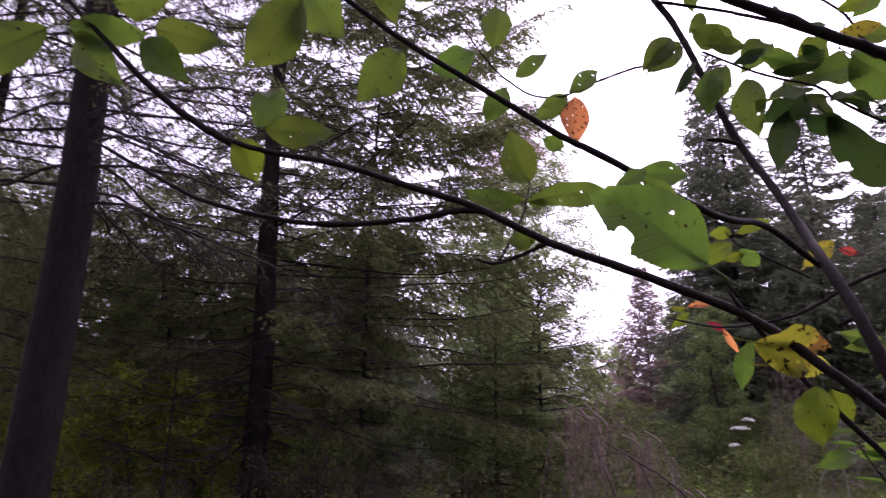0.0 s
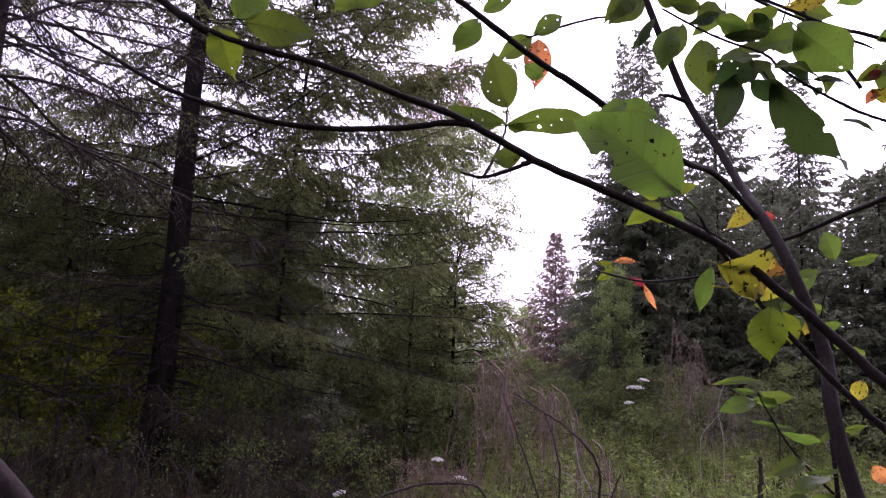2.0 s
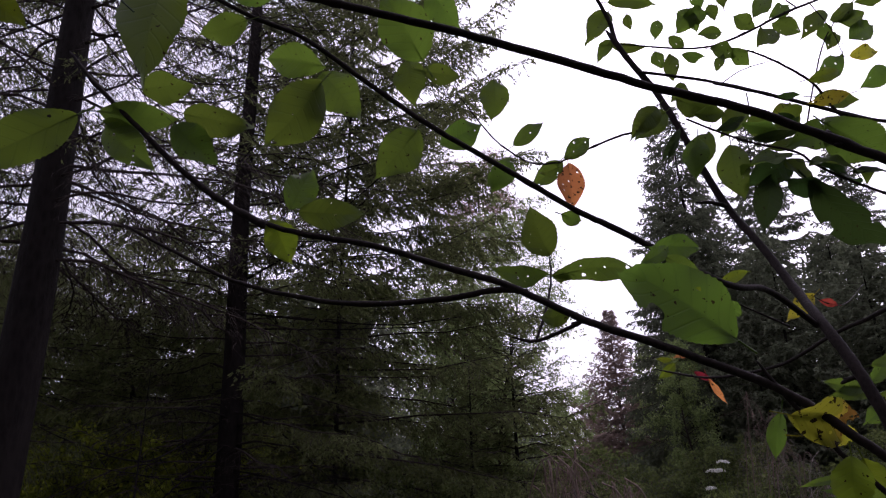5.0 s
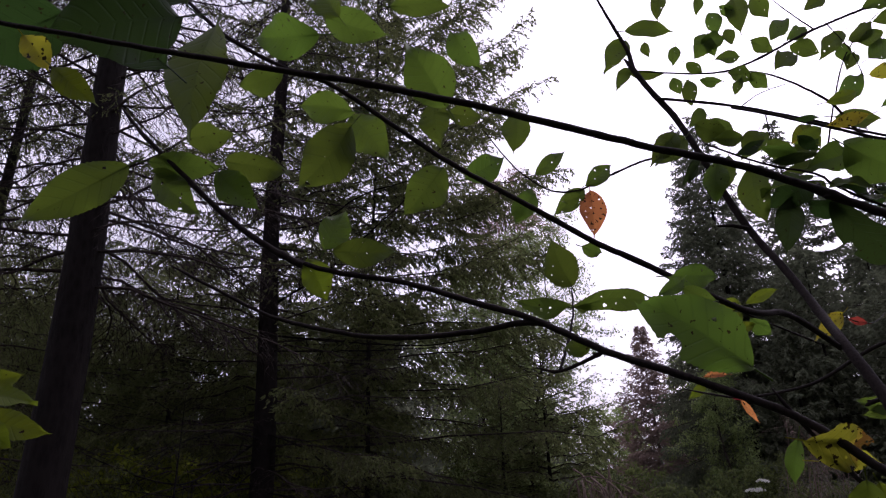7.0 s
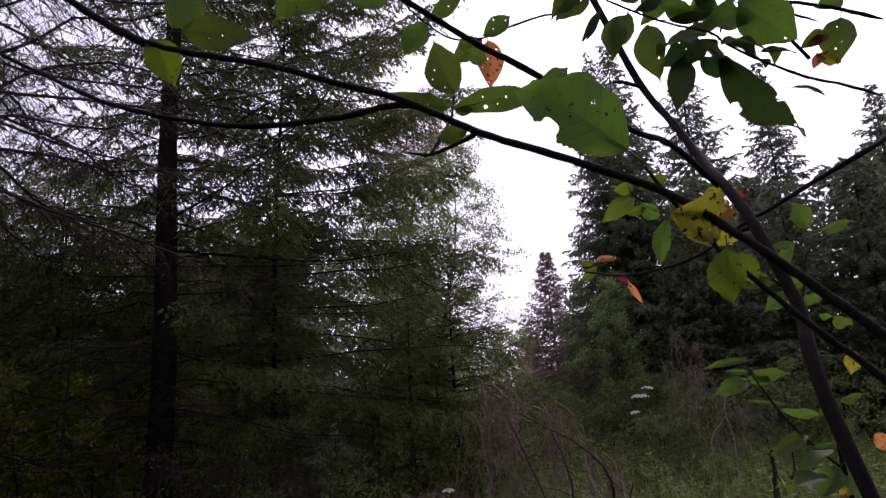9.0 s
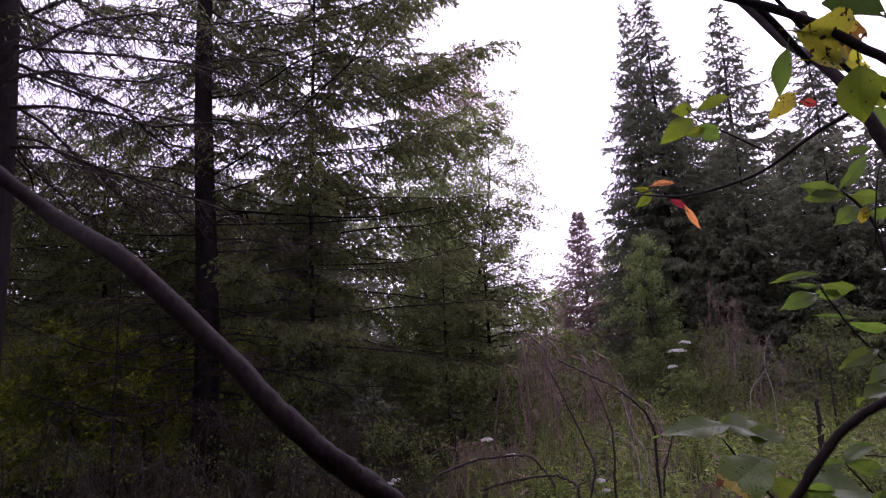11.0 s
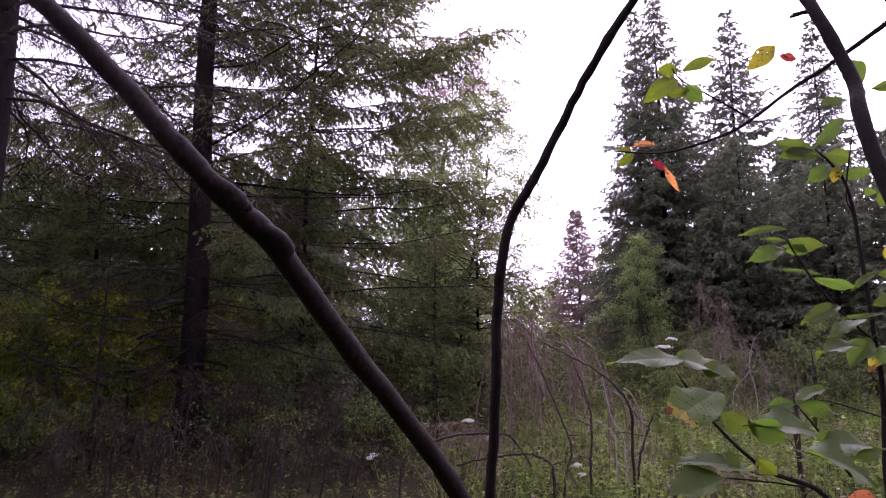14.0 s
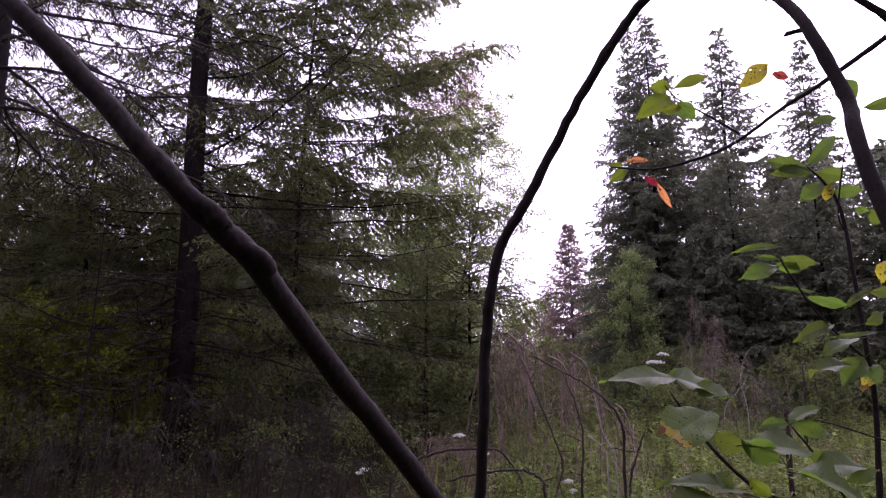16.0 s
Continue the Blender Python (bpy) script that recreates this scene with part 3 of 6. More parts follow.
for x, y, h, turn, w in ((6.2, 16.6, 10.7, 70, 0.62), (7.4, 16.8, 8.6, 20, 1.0)):
    stand(far_a, x, y, h, 10.6, turn, w)
for x, y, h, turn, w in ((12.5, 18.3, 11.4, 140, 0.85), (14.3, 16.0, 9.4, 200, 1.0)):
    stand(far_b, x, y, h, 12.2, turn, w)
# the last four are unseen, added behind the walker to shade the near trees
for x, y, h, turn in ((16.5, 18.0, 9.6, 30), (15.0, 24.0, 9.4, 100), (19.0, 22.0, 9.6, 40), (-15.5, 20.0, 6.8, 90), (-12.5, 22.5, 6.4, 10), (-9.6, 20.5, 5.6, 120), (-7.2, 22.0, 7.0, 160), (-5.2, 15.4, 5.4, 60), (-8.3, 14.2, 5.6, 240), (-4.6, 21.0, 7.0, 220), (-2.2, 22.5, 7.4, 320), (0.4, 23.5, 7.0, 280), (-19.0, 17.5, 7.5, 60), (2.0, 30.0, 7.0, 20), (-2.7, 13.6, 5.5, 150),
                      (-7.5, -7.0, 13.0, 130), (-2.0, -9.5, 13.0, 200), (3.5, -10.0, 13.0, 260), (9.5, -7.0, 12.0, 310)):
    stand(far_d, x, y, h, 8.2, turn, 0.9 if h > 9 else 1.1)
# far wood that closes the end of the clearing
for x, y, h, turn in ((4.6, 40.0, 5.0, 0), (7.0, 41.0, 4.2, 100), (9.2, 40.0, 4.8, 200), (11.6, 39.0, 5.4, 300), (14.5, 36.0, 7.0, 50)):
    stand(far_d, x, y, h, 8.2, turn, 1.2)
for x, y, h, turn, w in ((6.9, 14.3, 4.4, 10, 1.1), (9.0, 13.2, 5.6, 80, 1.2), (10.4, 12.6, 6.0, 150, 1.2), (8.5, 16.8, 6.6, 220, 1.1), (12.4, 12.4, 6.6, 300, 1.2), (9.9, 15.6, 6.6, 40, 1.1), (11.3, 14.4, 6.4, 190, 1.1), (14.5, 13.0, 6.8, 75, 1.2), (13.0, 10.5, 6.4, 110, 1.2),
                         (-8.0, 9.8, 5.0, 20, 1.2), (-3.9, 14.8, 5.6, 190, 1.2), (-9.4, 12.8, 5.4, 260, 1.2), (-2.4, 13.8, 4.8, 330, 1.2), (-11.5, 10.5, 6.6, 290, 1.2),
                         (-5.4, 17.0, 6.0, 15, 1.2), (-2.6, 17.4, 6.0, 200, 1.3), (1.0, 18.0, 5.0, 90, 1.2), (-8.6, 16.8, 5.2, 240, 1.3)):
    stand(far_c, x, y, h, 6.2, turn, w)
# unseen spruces behind and beside the walker, added to block sky light
for x, y, h, turn in ((-8.5, 0.0, 8.5, 10), (-7.0, -5.0, 9.5, 80), (-2.5, -7, 12.0, 150), (2.5, -7, 12.0, 210), (8.5, -5, 11.0, 280), (13, 2, 6.5, 330)):
    stand(far_d, x, y, h, 8.2, turn, 1.1)


# ---- undergrowth ----
def bush(label, x, y, h, spread, leaves, size, seed, mat=None):
    return leafy_tree("bush", label, (x, y, 0), h, spread, 26, leaves, size, mat or bush_leaf, seed, 0.06, 0.02, "bush", group="bushes under the trees")


for x, y, h, w, n, seed in ((-5.0, 11.0, 2.3, 1.5, 8000, 41), (-3.9, 11.4, 2.2, 1.3, 6000, 42), (-6.4, 10.4, 2.1, 1.3, 6000, 51), (-3.0, 10.8, 2.0, 1.2, 5200, 52), (-7.2, 11.6, 2.4, 1.4, 5200, 53), (-5.3, 9.2, 1.9, 1.1, 5000, 54), (-4.1, 9.5, 1.9, 1.0, 4500, 55), (-3.35, 7.9, 1.75, 0.75, 4200, 56), (-4.0, 7.7, 1.85, 0.85, 5200, 57), (-4.7, 7.9, 1.75, 0.8, 4200, 58)):
    bush("yellow-green leafy bush glowing under the spruces", x, y, h, w, n, 0.06, seed)
for x, y, h, w, n, seed in ((-5.2, 9.4, 2.2, 1.2, 5000, 151), (-4.2, 9.0, 1.6, 1.0, 4000, 152), (-6.2, 8.4, 2.0, 1.1, 4000, 153), (-3.3, 9.3, 1.4, 0.8, 3200, 154), (-0.7, 8.6, 1.3, 0.8, 3200, 155), (-1.7, 8.2, 1.0, 0.7, 2600, 156), (-0.2, 9.6, 1.7, 0.8, 3200, 157), (-4.9, 7.2, 0.8, 0.7, 2400, 158)):
    bush("low yellow-green bush under the spruces", x, y, h, w, n, 0.045, seed, bush_leaf if x < -3 else shrub_leaf)
bush("dull green bush beside the big trunk", -1.7, 7.4, 1.0, 0.7, 2600, 0.045, 43, shrub_leaf)
bush("low green bush at the foot of the spruce", 0.3, 8.0, 1.1, 0.7, 2600, 0.045, 44, shrub_leaf)
bush("low green bush at the edge of the clearing", 1.0, 8.6, 1.3, 0.8, 3200, 0.045, 45, shrub_leaf)
bush("green bush behind the dead brush", 1.9, 9.4, 1.5, 0.9, 3400, 0.05, 46, shrub_leaf)
bush("green bush in the clearing", 3.2, 11.5, 1.1, 0.9, 2600, 0.055, 47, shrub_leaf)
bush("low green bush in the clearing", 4.6, 12.2, 1.3, 1.0, 3000, 0.055, 48, shrub_leaf)
for x, y, h, w, n, seed in ((3.9, 9.3, 0.8, 0.7, 2200, 161), (5.2, 10.6, 1.1, 0.9, 2600, 162), (6.1, 9.4, 1.2, 0.9, 2600, 163), (6.9, 10.6, 1.5, 1.1, 3000, 164), (5.7, 12.4, 1.4, 1.0, 2600, 165), (2.6, 10.4, 0.9, 0.8, 2200, 166), (7.4, 8.6, 1.3, 0.9, 2600, 167)):
    bush("green bush at the dark edge of the clearing", x, y, h, w, n, 0.05, seed, shrub_leaf)
bush("low light green bush", -0.3, 6.6, 0.6, 0.5, 1600, 0.04, 50, shrub_leaf)
for x, y, h, w, n, seed in ((-1.2, 6.3, 0.6, 0.5, 600, 171), (-2.2, 6.4, 0.6, 0.5, 500, 172), (-3.0, 6.0, 0.7, 0.5, 600, 173), (-3.9, 6.3, 0.9, 0.6, 900, 174)):
    bush("low dull green bush among dead boughs under the spruces", x, y, h, w, n, 0.036, seed, shrub_leaf)


def herbs(name, label, count, seed, mat, x0, x1, y0, y1, tall, size, leaves=11, narrow=0.6):
    """Low plants that nobody could count, strewn over a stretch of ground."""
    rng = np.random.default_rng(seed)
    soup = Soup()
    x, y = rng.uniform(x0, x1, count), rng.uniform(y0, y1, count)
    lump = np.array([noise.noise((a * 0.8, b * 0.8, seed)) for a, b in zip(x, y)])
    patch = np.array([noise.noise((a * 2.3, b * 2.3, seed + 5.0)) for a, b in zip(x, y)])
    rim = np.minimum(np.minimum(x - x0, x1 - x), np.minimum(y - y0, y1 - y)) / 1.2
    keep = (lump * 0.6 + patch > 0.0) & (rng.random(count) < rim + 0.15 + patch)
    x, y, lump = x[keep], y[keep], lump[keep]
    count = len(x)
    h = tall * rng.uniform(0.3, 1.0, count) * (1 + 0.8 * lump)
    z = np.array([ground_height(a, b) for a, b in zip(x, y)])
    P = np.stack([x, y, z], 1)
    tip = unit(np.stack([rng.normal(0, 0.18, count), rng.normal(0, 0.18, count), np.ones(count)], 1))
    blades(soup, P, tip, unit(np.cross(tip, rng.normal(size=P.shape))), h, 0.006)
    i = np.repeat(np.arange(count), leaves)
    t = rng.uniform(0.25, 1.0, len(i))
    Q = P[i] + tip[i] * (h[i] * t)[:, None]
    D = unit(rng.normal(size=Q.shape) * np.array([1, 1, 0.35]) + np.array([0, 0, 0.1]))
    S = unit(np.cross(D, np.array([0, 0, 1.0]) + rng.normal(size=Q.shape) * 0.25))
    diamonds(soup, Q, D, S, size * rng.uniform(0.6, 1.4, len(Q)), size * narrow)
    ob = new(name, soup.mesh(name, mat))
    tagged(ob, label, "plants", kind="stuff")


herbs("low_herbs", "low green herbs covering the clearing", 9500, 61, herb_leaf, 0.3, 8.0, 4.2, 13.0, 0.36, 0.045, 13)
herbs("tall_herbs", "taller broad-leaved herbs standing in the clearing", 700, 64, herb_leaf, 0.9, 6.5, 4.4, 9.5, 0.62, 0.075, 12, 0.45)
herbs("dry_herbs", "withered brown stalks among the herbs", 700, 65, brush_twig, 0.3, 7.0, 4.2, 10.5, 0.55, 0.06, 7, 0.3)
herbs("low_herbs", "sparse herbs under the spruces", 2200, 62, shrub_leaf, -6.5, 1.2, 2.2, 9.5, 0.3, 0.034, 9)
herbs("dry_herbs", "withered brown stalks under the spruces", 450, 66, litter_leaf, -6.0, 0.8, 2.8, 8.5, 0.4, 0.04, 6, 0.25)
herbs("low_herbs", "fresh green herbs before the sapling", 1500, 63, herb_leaf, 0.8, 4.0, 2.3, 4.6, 0.34, 0.045)


def grass(name, label, count, seed, x0, x1, y0, y1, tall):
    rng = np.random.default_rng(seed)
    soup = Soup()
    P = np.stack([rng.uniform(x0, x1, count), rng.uniform(y0, y1, count), np.full(count, -0.03)], 1)
    D = unit(np.stack([rng.normal(0, 0.3, count), rng.normal(0, 0.3, count), np.ones(count)], 1))
    blades(soup, P, D, unit(np.cross(D, rng.normal(size=P.shape))), tall * rng.uniform(0.4, 1.2, count), 0.008)
    tagged(new(name, soup.mesh(name, grass_blade)), label, "grass", kind="stuff")


herbs("low_herbs", "sparse low herbs on the forest floor around the path", 5000, 67, shrub_leaf, -11.0, 11.0, -8.0, 6.0, 0.2, 0.05, 8)


def litter(label, count, seed, mat, x0, x1, y0, y1, size):
    """Fallen leaves and bark flakes lying on the soil."""
    rng = np.random.default_rng(seed)
    soup = Soup()
    x, y = rng.uniform(x0, x1, count), rng.uniform(y0, y1, count)
    P = np.stack([x, y, [ground_height(a, b) + 0.02 for a, b in zip(x, y)]], 1)
    D = unit(rng.normal(size=P.shape) * np.array([1, 1, 0.25]))
    S = unit(np.cross(D, np.array([0, 0, 1.0]) + rng.normal(size=P.shape) * 0.35))
    diamonds(soup, P, D, S, size * rng.uniform(0.5, 1.5, count), size * 0.55)
    tagged(new("leaf_litter", soup.mesh("leaf_litter", mat)), label, "leaf litter", kind="stuff")


litter("brown fallen leaves and needles on the forest floor", 16000, 68, litter_leaf, -8.0, 8.0, -3.0, 10.0, 0.05)


def fallen_twigs(label, count, seed, x0, x1, y0, y1):
    """Dry twigs lying crosswise on the ground."""
    rng = np.random.default_rng(seed)
    soup = Soup()
    x, y = rng.uniform(x0, x1, count), rng.uniform(y0, y1, count)
    P = np.stack([x, y, [ground_height(a, b) + 0.015 for a, b in zip(x, y)]], 1)
    D = unit(rng.normal(size=P.shape) * np.array([1, 1, 0.25]) + np.array([0, 0, 0.12]))
    S = unit(np.cross(D, rng.normal(size=P.shape)))
    blades(soup, P, D, S, rng.uniform(0.08, 0.4, count), rng.uniform(0.003, 0.007, count))
    tagged(new("fallen_twigs", soup.mesh("fallen_twigs", litter_leaf)), label, "fallen twigs", kind="stuff")


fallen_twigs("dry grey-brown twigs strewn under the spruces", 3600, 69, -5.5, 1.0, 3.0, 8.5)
fallen_twigs("dry brown twigs lying among the herbs", 900, 70, 0.8, 4.5, 4.2, 8.0)
grass("grass", "long pale and green grass in the clearing", 6000, 71, 0.2, 7.5, 3.0, 12.0, 0.55)


def umbel(label, x, y, h, seed, heads=3, size=0.06):
    """A tall umbellifer: a ribbed stalk, side stalks and flat white flower heads."""
    rng = np.random.default_rng(seed)
    plant = tagged(new("umbellifer"), label, "flower", "white umbellifers")
    plant.location = (x, y, 0)
    stalk = Soup()
    tube(stalk, smooth_path([(0.05, 0, -0.03), (0.03, 0.01, h * 0.4), (0.0, 0, h * 0.8), (0, 0, h)]), 0.005, 6)
    tops = [(0.0, 0.0, h)]
    for k in range(heads - 1):
        a = rng.uniform(0, 6.28)
        r = rng.uniform(0.1, 0.24)
        top = (math.cos(a) * r, math.sin(a) * r, h * rng.uniform(0.6, 0.95))
        tube(stalk, smooth_path([(0.0, 0, h * rng.uniform(0.5, 0.7)), (top[0] * 0.7, top[1] * 0.7, top[2] * 0.88), top]), 0.003, 5)
        tops.append(top)
    for top in tops:
        head = Soup()
        n = 34
        a = rng.uniform(0, 6.28, n)
        r = size * np.sqrt(rng.random(n))
        Q = np.array(top) + np.stack([np.cos(a) * r, np.sin(a) * r, 0.04 - r ** 2 * 5], 1)
        for q in Q:
            tube(stalk, [np.array(top), (np.array(top) * 0.5 + q * 0.5) + np.array([0, 0, -0.004]), q], 0.0009, 3)
        i = np.repeat(np.arange(n), 16)
        c = Q[i] + rng.normal(size=(len(i), 3)) * 0.003
        d = unit(rng.normal(size=c.shape) + np.array([0, 0, 0.6]))
        diamonds(head, c, d, unit(np.cross(d, rng.normal(size=c.shape))), 0.012, 0.011)
        part("flower_head", head.mesh("flower_head", petal), plant, "flat white flower head", smooth=False)
    part("stalk", stalk.mesh("stalk", herb_leaf), plant)


umbel("tall white umbellifer in the clearing", 3.37, 8.34, 1.27, 81, 4, 0.075)
umbel("white umbellifer beside the dead brush", 0.55, 6.3, 0.48, 82, 2, 0.06)
umbel("low white umbellifer under the spruce", -0.3, 5.9, 0.24, 83, 2, 0.035)
umbel("low white umbellifer beside the dead brush", 1.35, 5.4, 0.22, 84, 2, 0.025)


# ---- dead brush ----
def brush(label, x, y, arcs, hang, count, seed, mat, wood, length, fall=0.25, thick=0.0042, spread=0.45):
    """Fallen boughs: bent limbs, each hung with many fine dry twigs."""
    rng = np.random.default_rng(seed)
    top = tagged(new("dead_brush"), label, "dead branch")
    top.location = (x, y, 0)
    for arc in arcs:
        limb, fine = Soup(), Soup()
        path = smooth_path(arc, 6)
        tube(limb, path, np.linspace(0.009, 0.0025, len(path)), 5)
        ob = part("limb", limb.mesh("limb", wood), top)
        n = count
        k = rng.integers(1, len(path), n)
        t = rng.random(n)[:, None]
        P = path[k - 1] * (1 - t) + path[k] * t
        for _ in range(3):
            # each dry twig bends down in four short pieces and carries finer side twigs
            D = unit(rng.normal(size=P.shape) * np.array([spread, spread, 0.3]) + np.array([0.12, -0.05, -fall]))
            l = np.minimum(length * rng.uniform(0.2, 1.0, n), np.maximum(P[:, 2], 0.03)) * 0.3
            Q = P.copy()
            for k in range(4):
                blades(fine, Q, D, unit(np.cross(D, rng.normal(size=P.shape))), l * 1.08, thick * (1 - 0.14 * k))
                for _ in range(1):
                    E = unit(D + rng.normal(size=Q.shape) * 0.7)
                    blades(fine, Q + D * (l * rng.uniform(0, 1, n))[:, None], E, unit(np.cross(E, rng.normal(size=Q.shape))), l * rng.uniform(0.5, 1.3, n), thick * 0.62)
                Q = Q + D * l[:, None]
                D = unit(D + np.array([0, 0, -0.5 * hang]) + rng.normal(size=P.shape) * 0.13)
        tagged(part("brushwood", fine.mesh("brushwood", mat), ob, smooth=False), kind="stuff")


def tangle(seed, count, wide, deep, tall, slope):
    """Bent limbs of a fallen dry spruce: each rises, bows over and droops."""
    rng = np.random.default_rng(seed)
    arcs = []
    for k in range(count):
        x = wide * (k / max(1, count - 1) - 0.5) + rng.uniform(-0.06, 0.06)
        y = rng.uniform(-deep, deep)
        h = tall * (1 - slope * (k / max(1, count - 1))) * rng.uniform(0.75, 1.05)
        dx = rng.uniform(0.0, 0.28)
        arcs.append([(x - 0.1, y + 0.1, 0.0), (x - 0.06, y + 0.05, h * 0.55), (x, y, h), (x + dx * 0.5, y - 0.05, h * 1.02), (x + dx, y - 0.1, h * rng.uniform(0.6, 0.9))])
    return arcs


def fallen_top(seed, count):
    """A toppled dry spruce top: two stems bow over from the ground, and dry boughs hang from their crest in strands."""
    rng = np.random.default_rng(seed)
    crest = smooth_path([(-0.10, 0.35, 1.05), (0.02, 0.20, 1.40), (0.22, 0.0, 1.44), (0.50, -0.25, 1.30), (0.75, -0.45, 1.05), (0.95, -0.60, 0.72)], 6)
    arcs = [[(-0.25, 0.5, 0.0), (-0.18, 0.42, 0.6), *crest[::6]], [(-0.05, 0.45, 0.0), (0.0, 0.4, 0.5), (0.1, 0.3, 1.0), (0.35, 0.1, 1.15), (0.6, -0.1, 0.95), (0.72, -0.25, 0.6)]]
    for k in range(count):
        c = crest[rng.integers(2, len(crest) - 2)] + rng.normal(size=3) * np.array([0.06, 0.14, 0.05])
        d = (c[2] - 0.05) * rng.uniform(0.45, 0.95)
        sx, sy = rng.uniform(-0.12, 0.3), rng.uniform(-0.16, 0.1)
        arcs.append([c, c + np.array([sx * 0.5, sy * 0.5, -0.12 * d]), c + np.array([sx * 0.85, sy * 0.9, -0.5 * d]), c + np.array([sx, sy, -d])])
    return arcs


brush("fallen reddish-brown dry spruce top with hanging twigs", 0.82, 5.95, fallen_top(5, 24), 0.5, 5, 91, brush_twig, dead_bark, 0.5, 1.2, 0.0075, 0.45)
brush("low reddish-brown dry twigs beside the fallen spruce", 0.45, 6.2, tangle(6, 4, 0.4, 0.2, 0.55, 0.0), 0.4, 40, 93, brush_twig, dead_bark, 0.3)
brush("pale grey dry boughs hanging before the spruces", 4.95, 9.7, tangle(7, 9, 1.1, 0.3, 1.6, 0.35), 1.0, 8, 92, grey_twig, dead_bark, 0.65, 0.6, 0.008)
brush("reddish-brown dry bough among the grey ones", 4.6, 9.95, tangle(9, 4, 0.3, 0.2, 2.15, 0.1), 0.6, 12, 94, brush_twig, dead_bark, 0.5, 0.6, 0.007)
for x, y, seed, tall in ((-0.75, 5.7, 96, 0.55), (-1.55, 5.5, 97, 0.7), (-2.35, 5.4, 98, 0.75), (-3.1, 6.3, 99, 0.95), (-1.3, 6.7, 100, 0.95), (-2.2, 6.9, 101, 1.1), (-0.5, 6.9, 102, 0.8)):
    brush("dry spruce boughs lying under the trees, darkened for shade", x, y, tangle(seed, 7, 0.9, 0.3, tall, 0.2), 0.35, 16, seed, shaded_twig, dark_bark, 0.45, 0.5, 0.005, 0.7)
brush("low heap of brown dry spruce twigs among the herbs", 2.45, 5.2, tangle(12, 6, 0.5, 0.15, 0.22, 0.0), 0.1, 40, 95, brush_twig, dead_bark, 0.28)


def bent_branch(label, points, r0, r1, mat):
    """A crooked dead branch with thin side twigs."""
    rng = np.random.default_rng(int(abs(points[-1][0] * 5003 + points[-1][2] * 7001)) % 99991)
    soup = Soup()
    path = smooth_path(points, 7)
    n = len(path)
    path[2:-1] += rng.normal(size=(n - 3, 3)) * 0.003
    span = float(np.linalg.norm(np.diff(path, axis=0), axis=1).sum())
    rr = (1.25 if mat is not shaded_spruce_bark else 0.85) * np.linspace(r0, r1, n) * (1 + 0.1 * rng.normal(size=n))
    tube(soup, path, rr, 7)
    for i in rng.integers(2, n - 1, max(3, n // 3) if mat is not shaded_spruce_bark else int(22 * span)):
        d = unit(rng.normal(size=3) * 0.8 + np.array([0, 0, -0.35]))
        l = rng.uniform(0.06, 0.22) if mat is not shaded_spruce_bark else rng.uniform(0.08, 0.55)
        e = unit(d + rng.normal(size=3) * 0.5 + np.array([0, 0, -0.3]))
        tube(soup, [path[i], path[i] + d * l * 0.5, path[i] + d * l * 0.5 + e * l * 0.5], [rr[i] * 0.4, rr[i] * 0.28, 0.0008], 4)
    ob = new("bent_branch", soup.mesh("bent_branch", mat))
    tagged(ob, label, "branch")
    return ob


bent_branch("dark dead branch arching to the ground", [(1.43, 4.30, -0.03), (1.43, 4.30, 0.58), (1.40, 4.25, 0.83), (1.26, 4.30, 1.01), (1.09, 4.50, 1.13), (0.94, 4.70, 1.23)], 0.009, 0.004, dark_bark)
bent_branch("bent dark dead branch low over the herbs", [(-0.03, 4.60, -0.03), (-0.03, 4.60, 0.44), (0.25, 4.70, 0.57), (0.51, 4.70, 0.60), (0.68, 4.70, 0.59), (0.78, 4.70, 0.49), (0.85, 4.70, 0.38)], 0.0075, 0.005, dark_bark)
bent_branch("bent dark dead branch low over the herbs", [(0.94, 4.40, -0.03), (0.94, 4.40, 0.33), (0.92, 4.40, 0.45), (0.80, 4.50, 0.49), (0.59, 4.60, 0.46), (0.33, 4.70, 0.39)], 0.0095, 0.005, dark_bark)
bent_branch("thin dark dead branch in the brush", [(1.06, 4.60, -0.03), (1.06, 4.60, 0.30), (1.11, 4.60, 0.50), (1.06, 4.70, 0.72), (0.95, 4.80, 1.03), (0.91, 5.00, 1.23)], 0.008, 0.004, dark_bark)
bent_branch("thin dark dead branch in the brush", [(1.29, 4.80, -0.03), (1.29, 4.80, 0.36), (1.31, 4.80, 0.63), (1.30, 4.90, 0.86), (1.23, 5.00, 1.10)], 0.008, 0.004, dark_bark)
bent_branch("pale dead stem with peeled bark", [(1.67, 5.20, -0.03), (1.67, 5.20, 0.45), (1.58, 5.20, 0.64), (1.54, 5.20, 0.84), (1.50, 5.20, 1.01)], 0.005, 0.0025, pale_bark)
bent_branch("pale dead stem with peeled bark", [(1.54, 5.00, -0.03), (1.54, 5.00, 0.40), (1.53, 5.00, 0.54), (1.45, 5.00, 0.62), (1.36, 5.00, 0.66)], 0.004, 0.002, pale_bark)
bent_branch("thin dark leafless sapling", [(1.57, 4.60, -0.03), (1.57, 4.60, 0.39), (1.64, 4.60, 0.61), (1.68, 4.60, 0.72)], 0.008, 0.004, dark_bark)
bent_branch("pale dead stem before the spruces", [(4.38, 8.50, -0.03), (4.38, 8.50, 0.66), (4.35, 8.50, 1.03), (4.23, 8.50, 1.22), (4.11, 8.50, 1.14)], 0.0055, 0.0025, dead_bark)
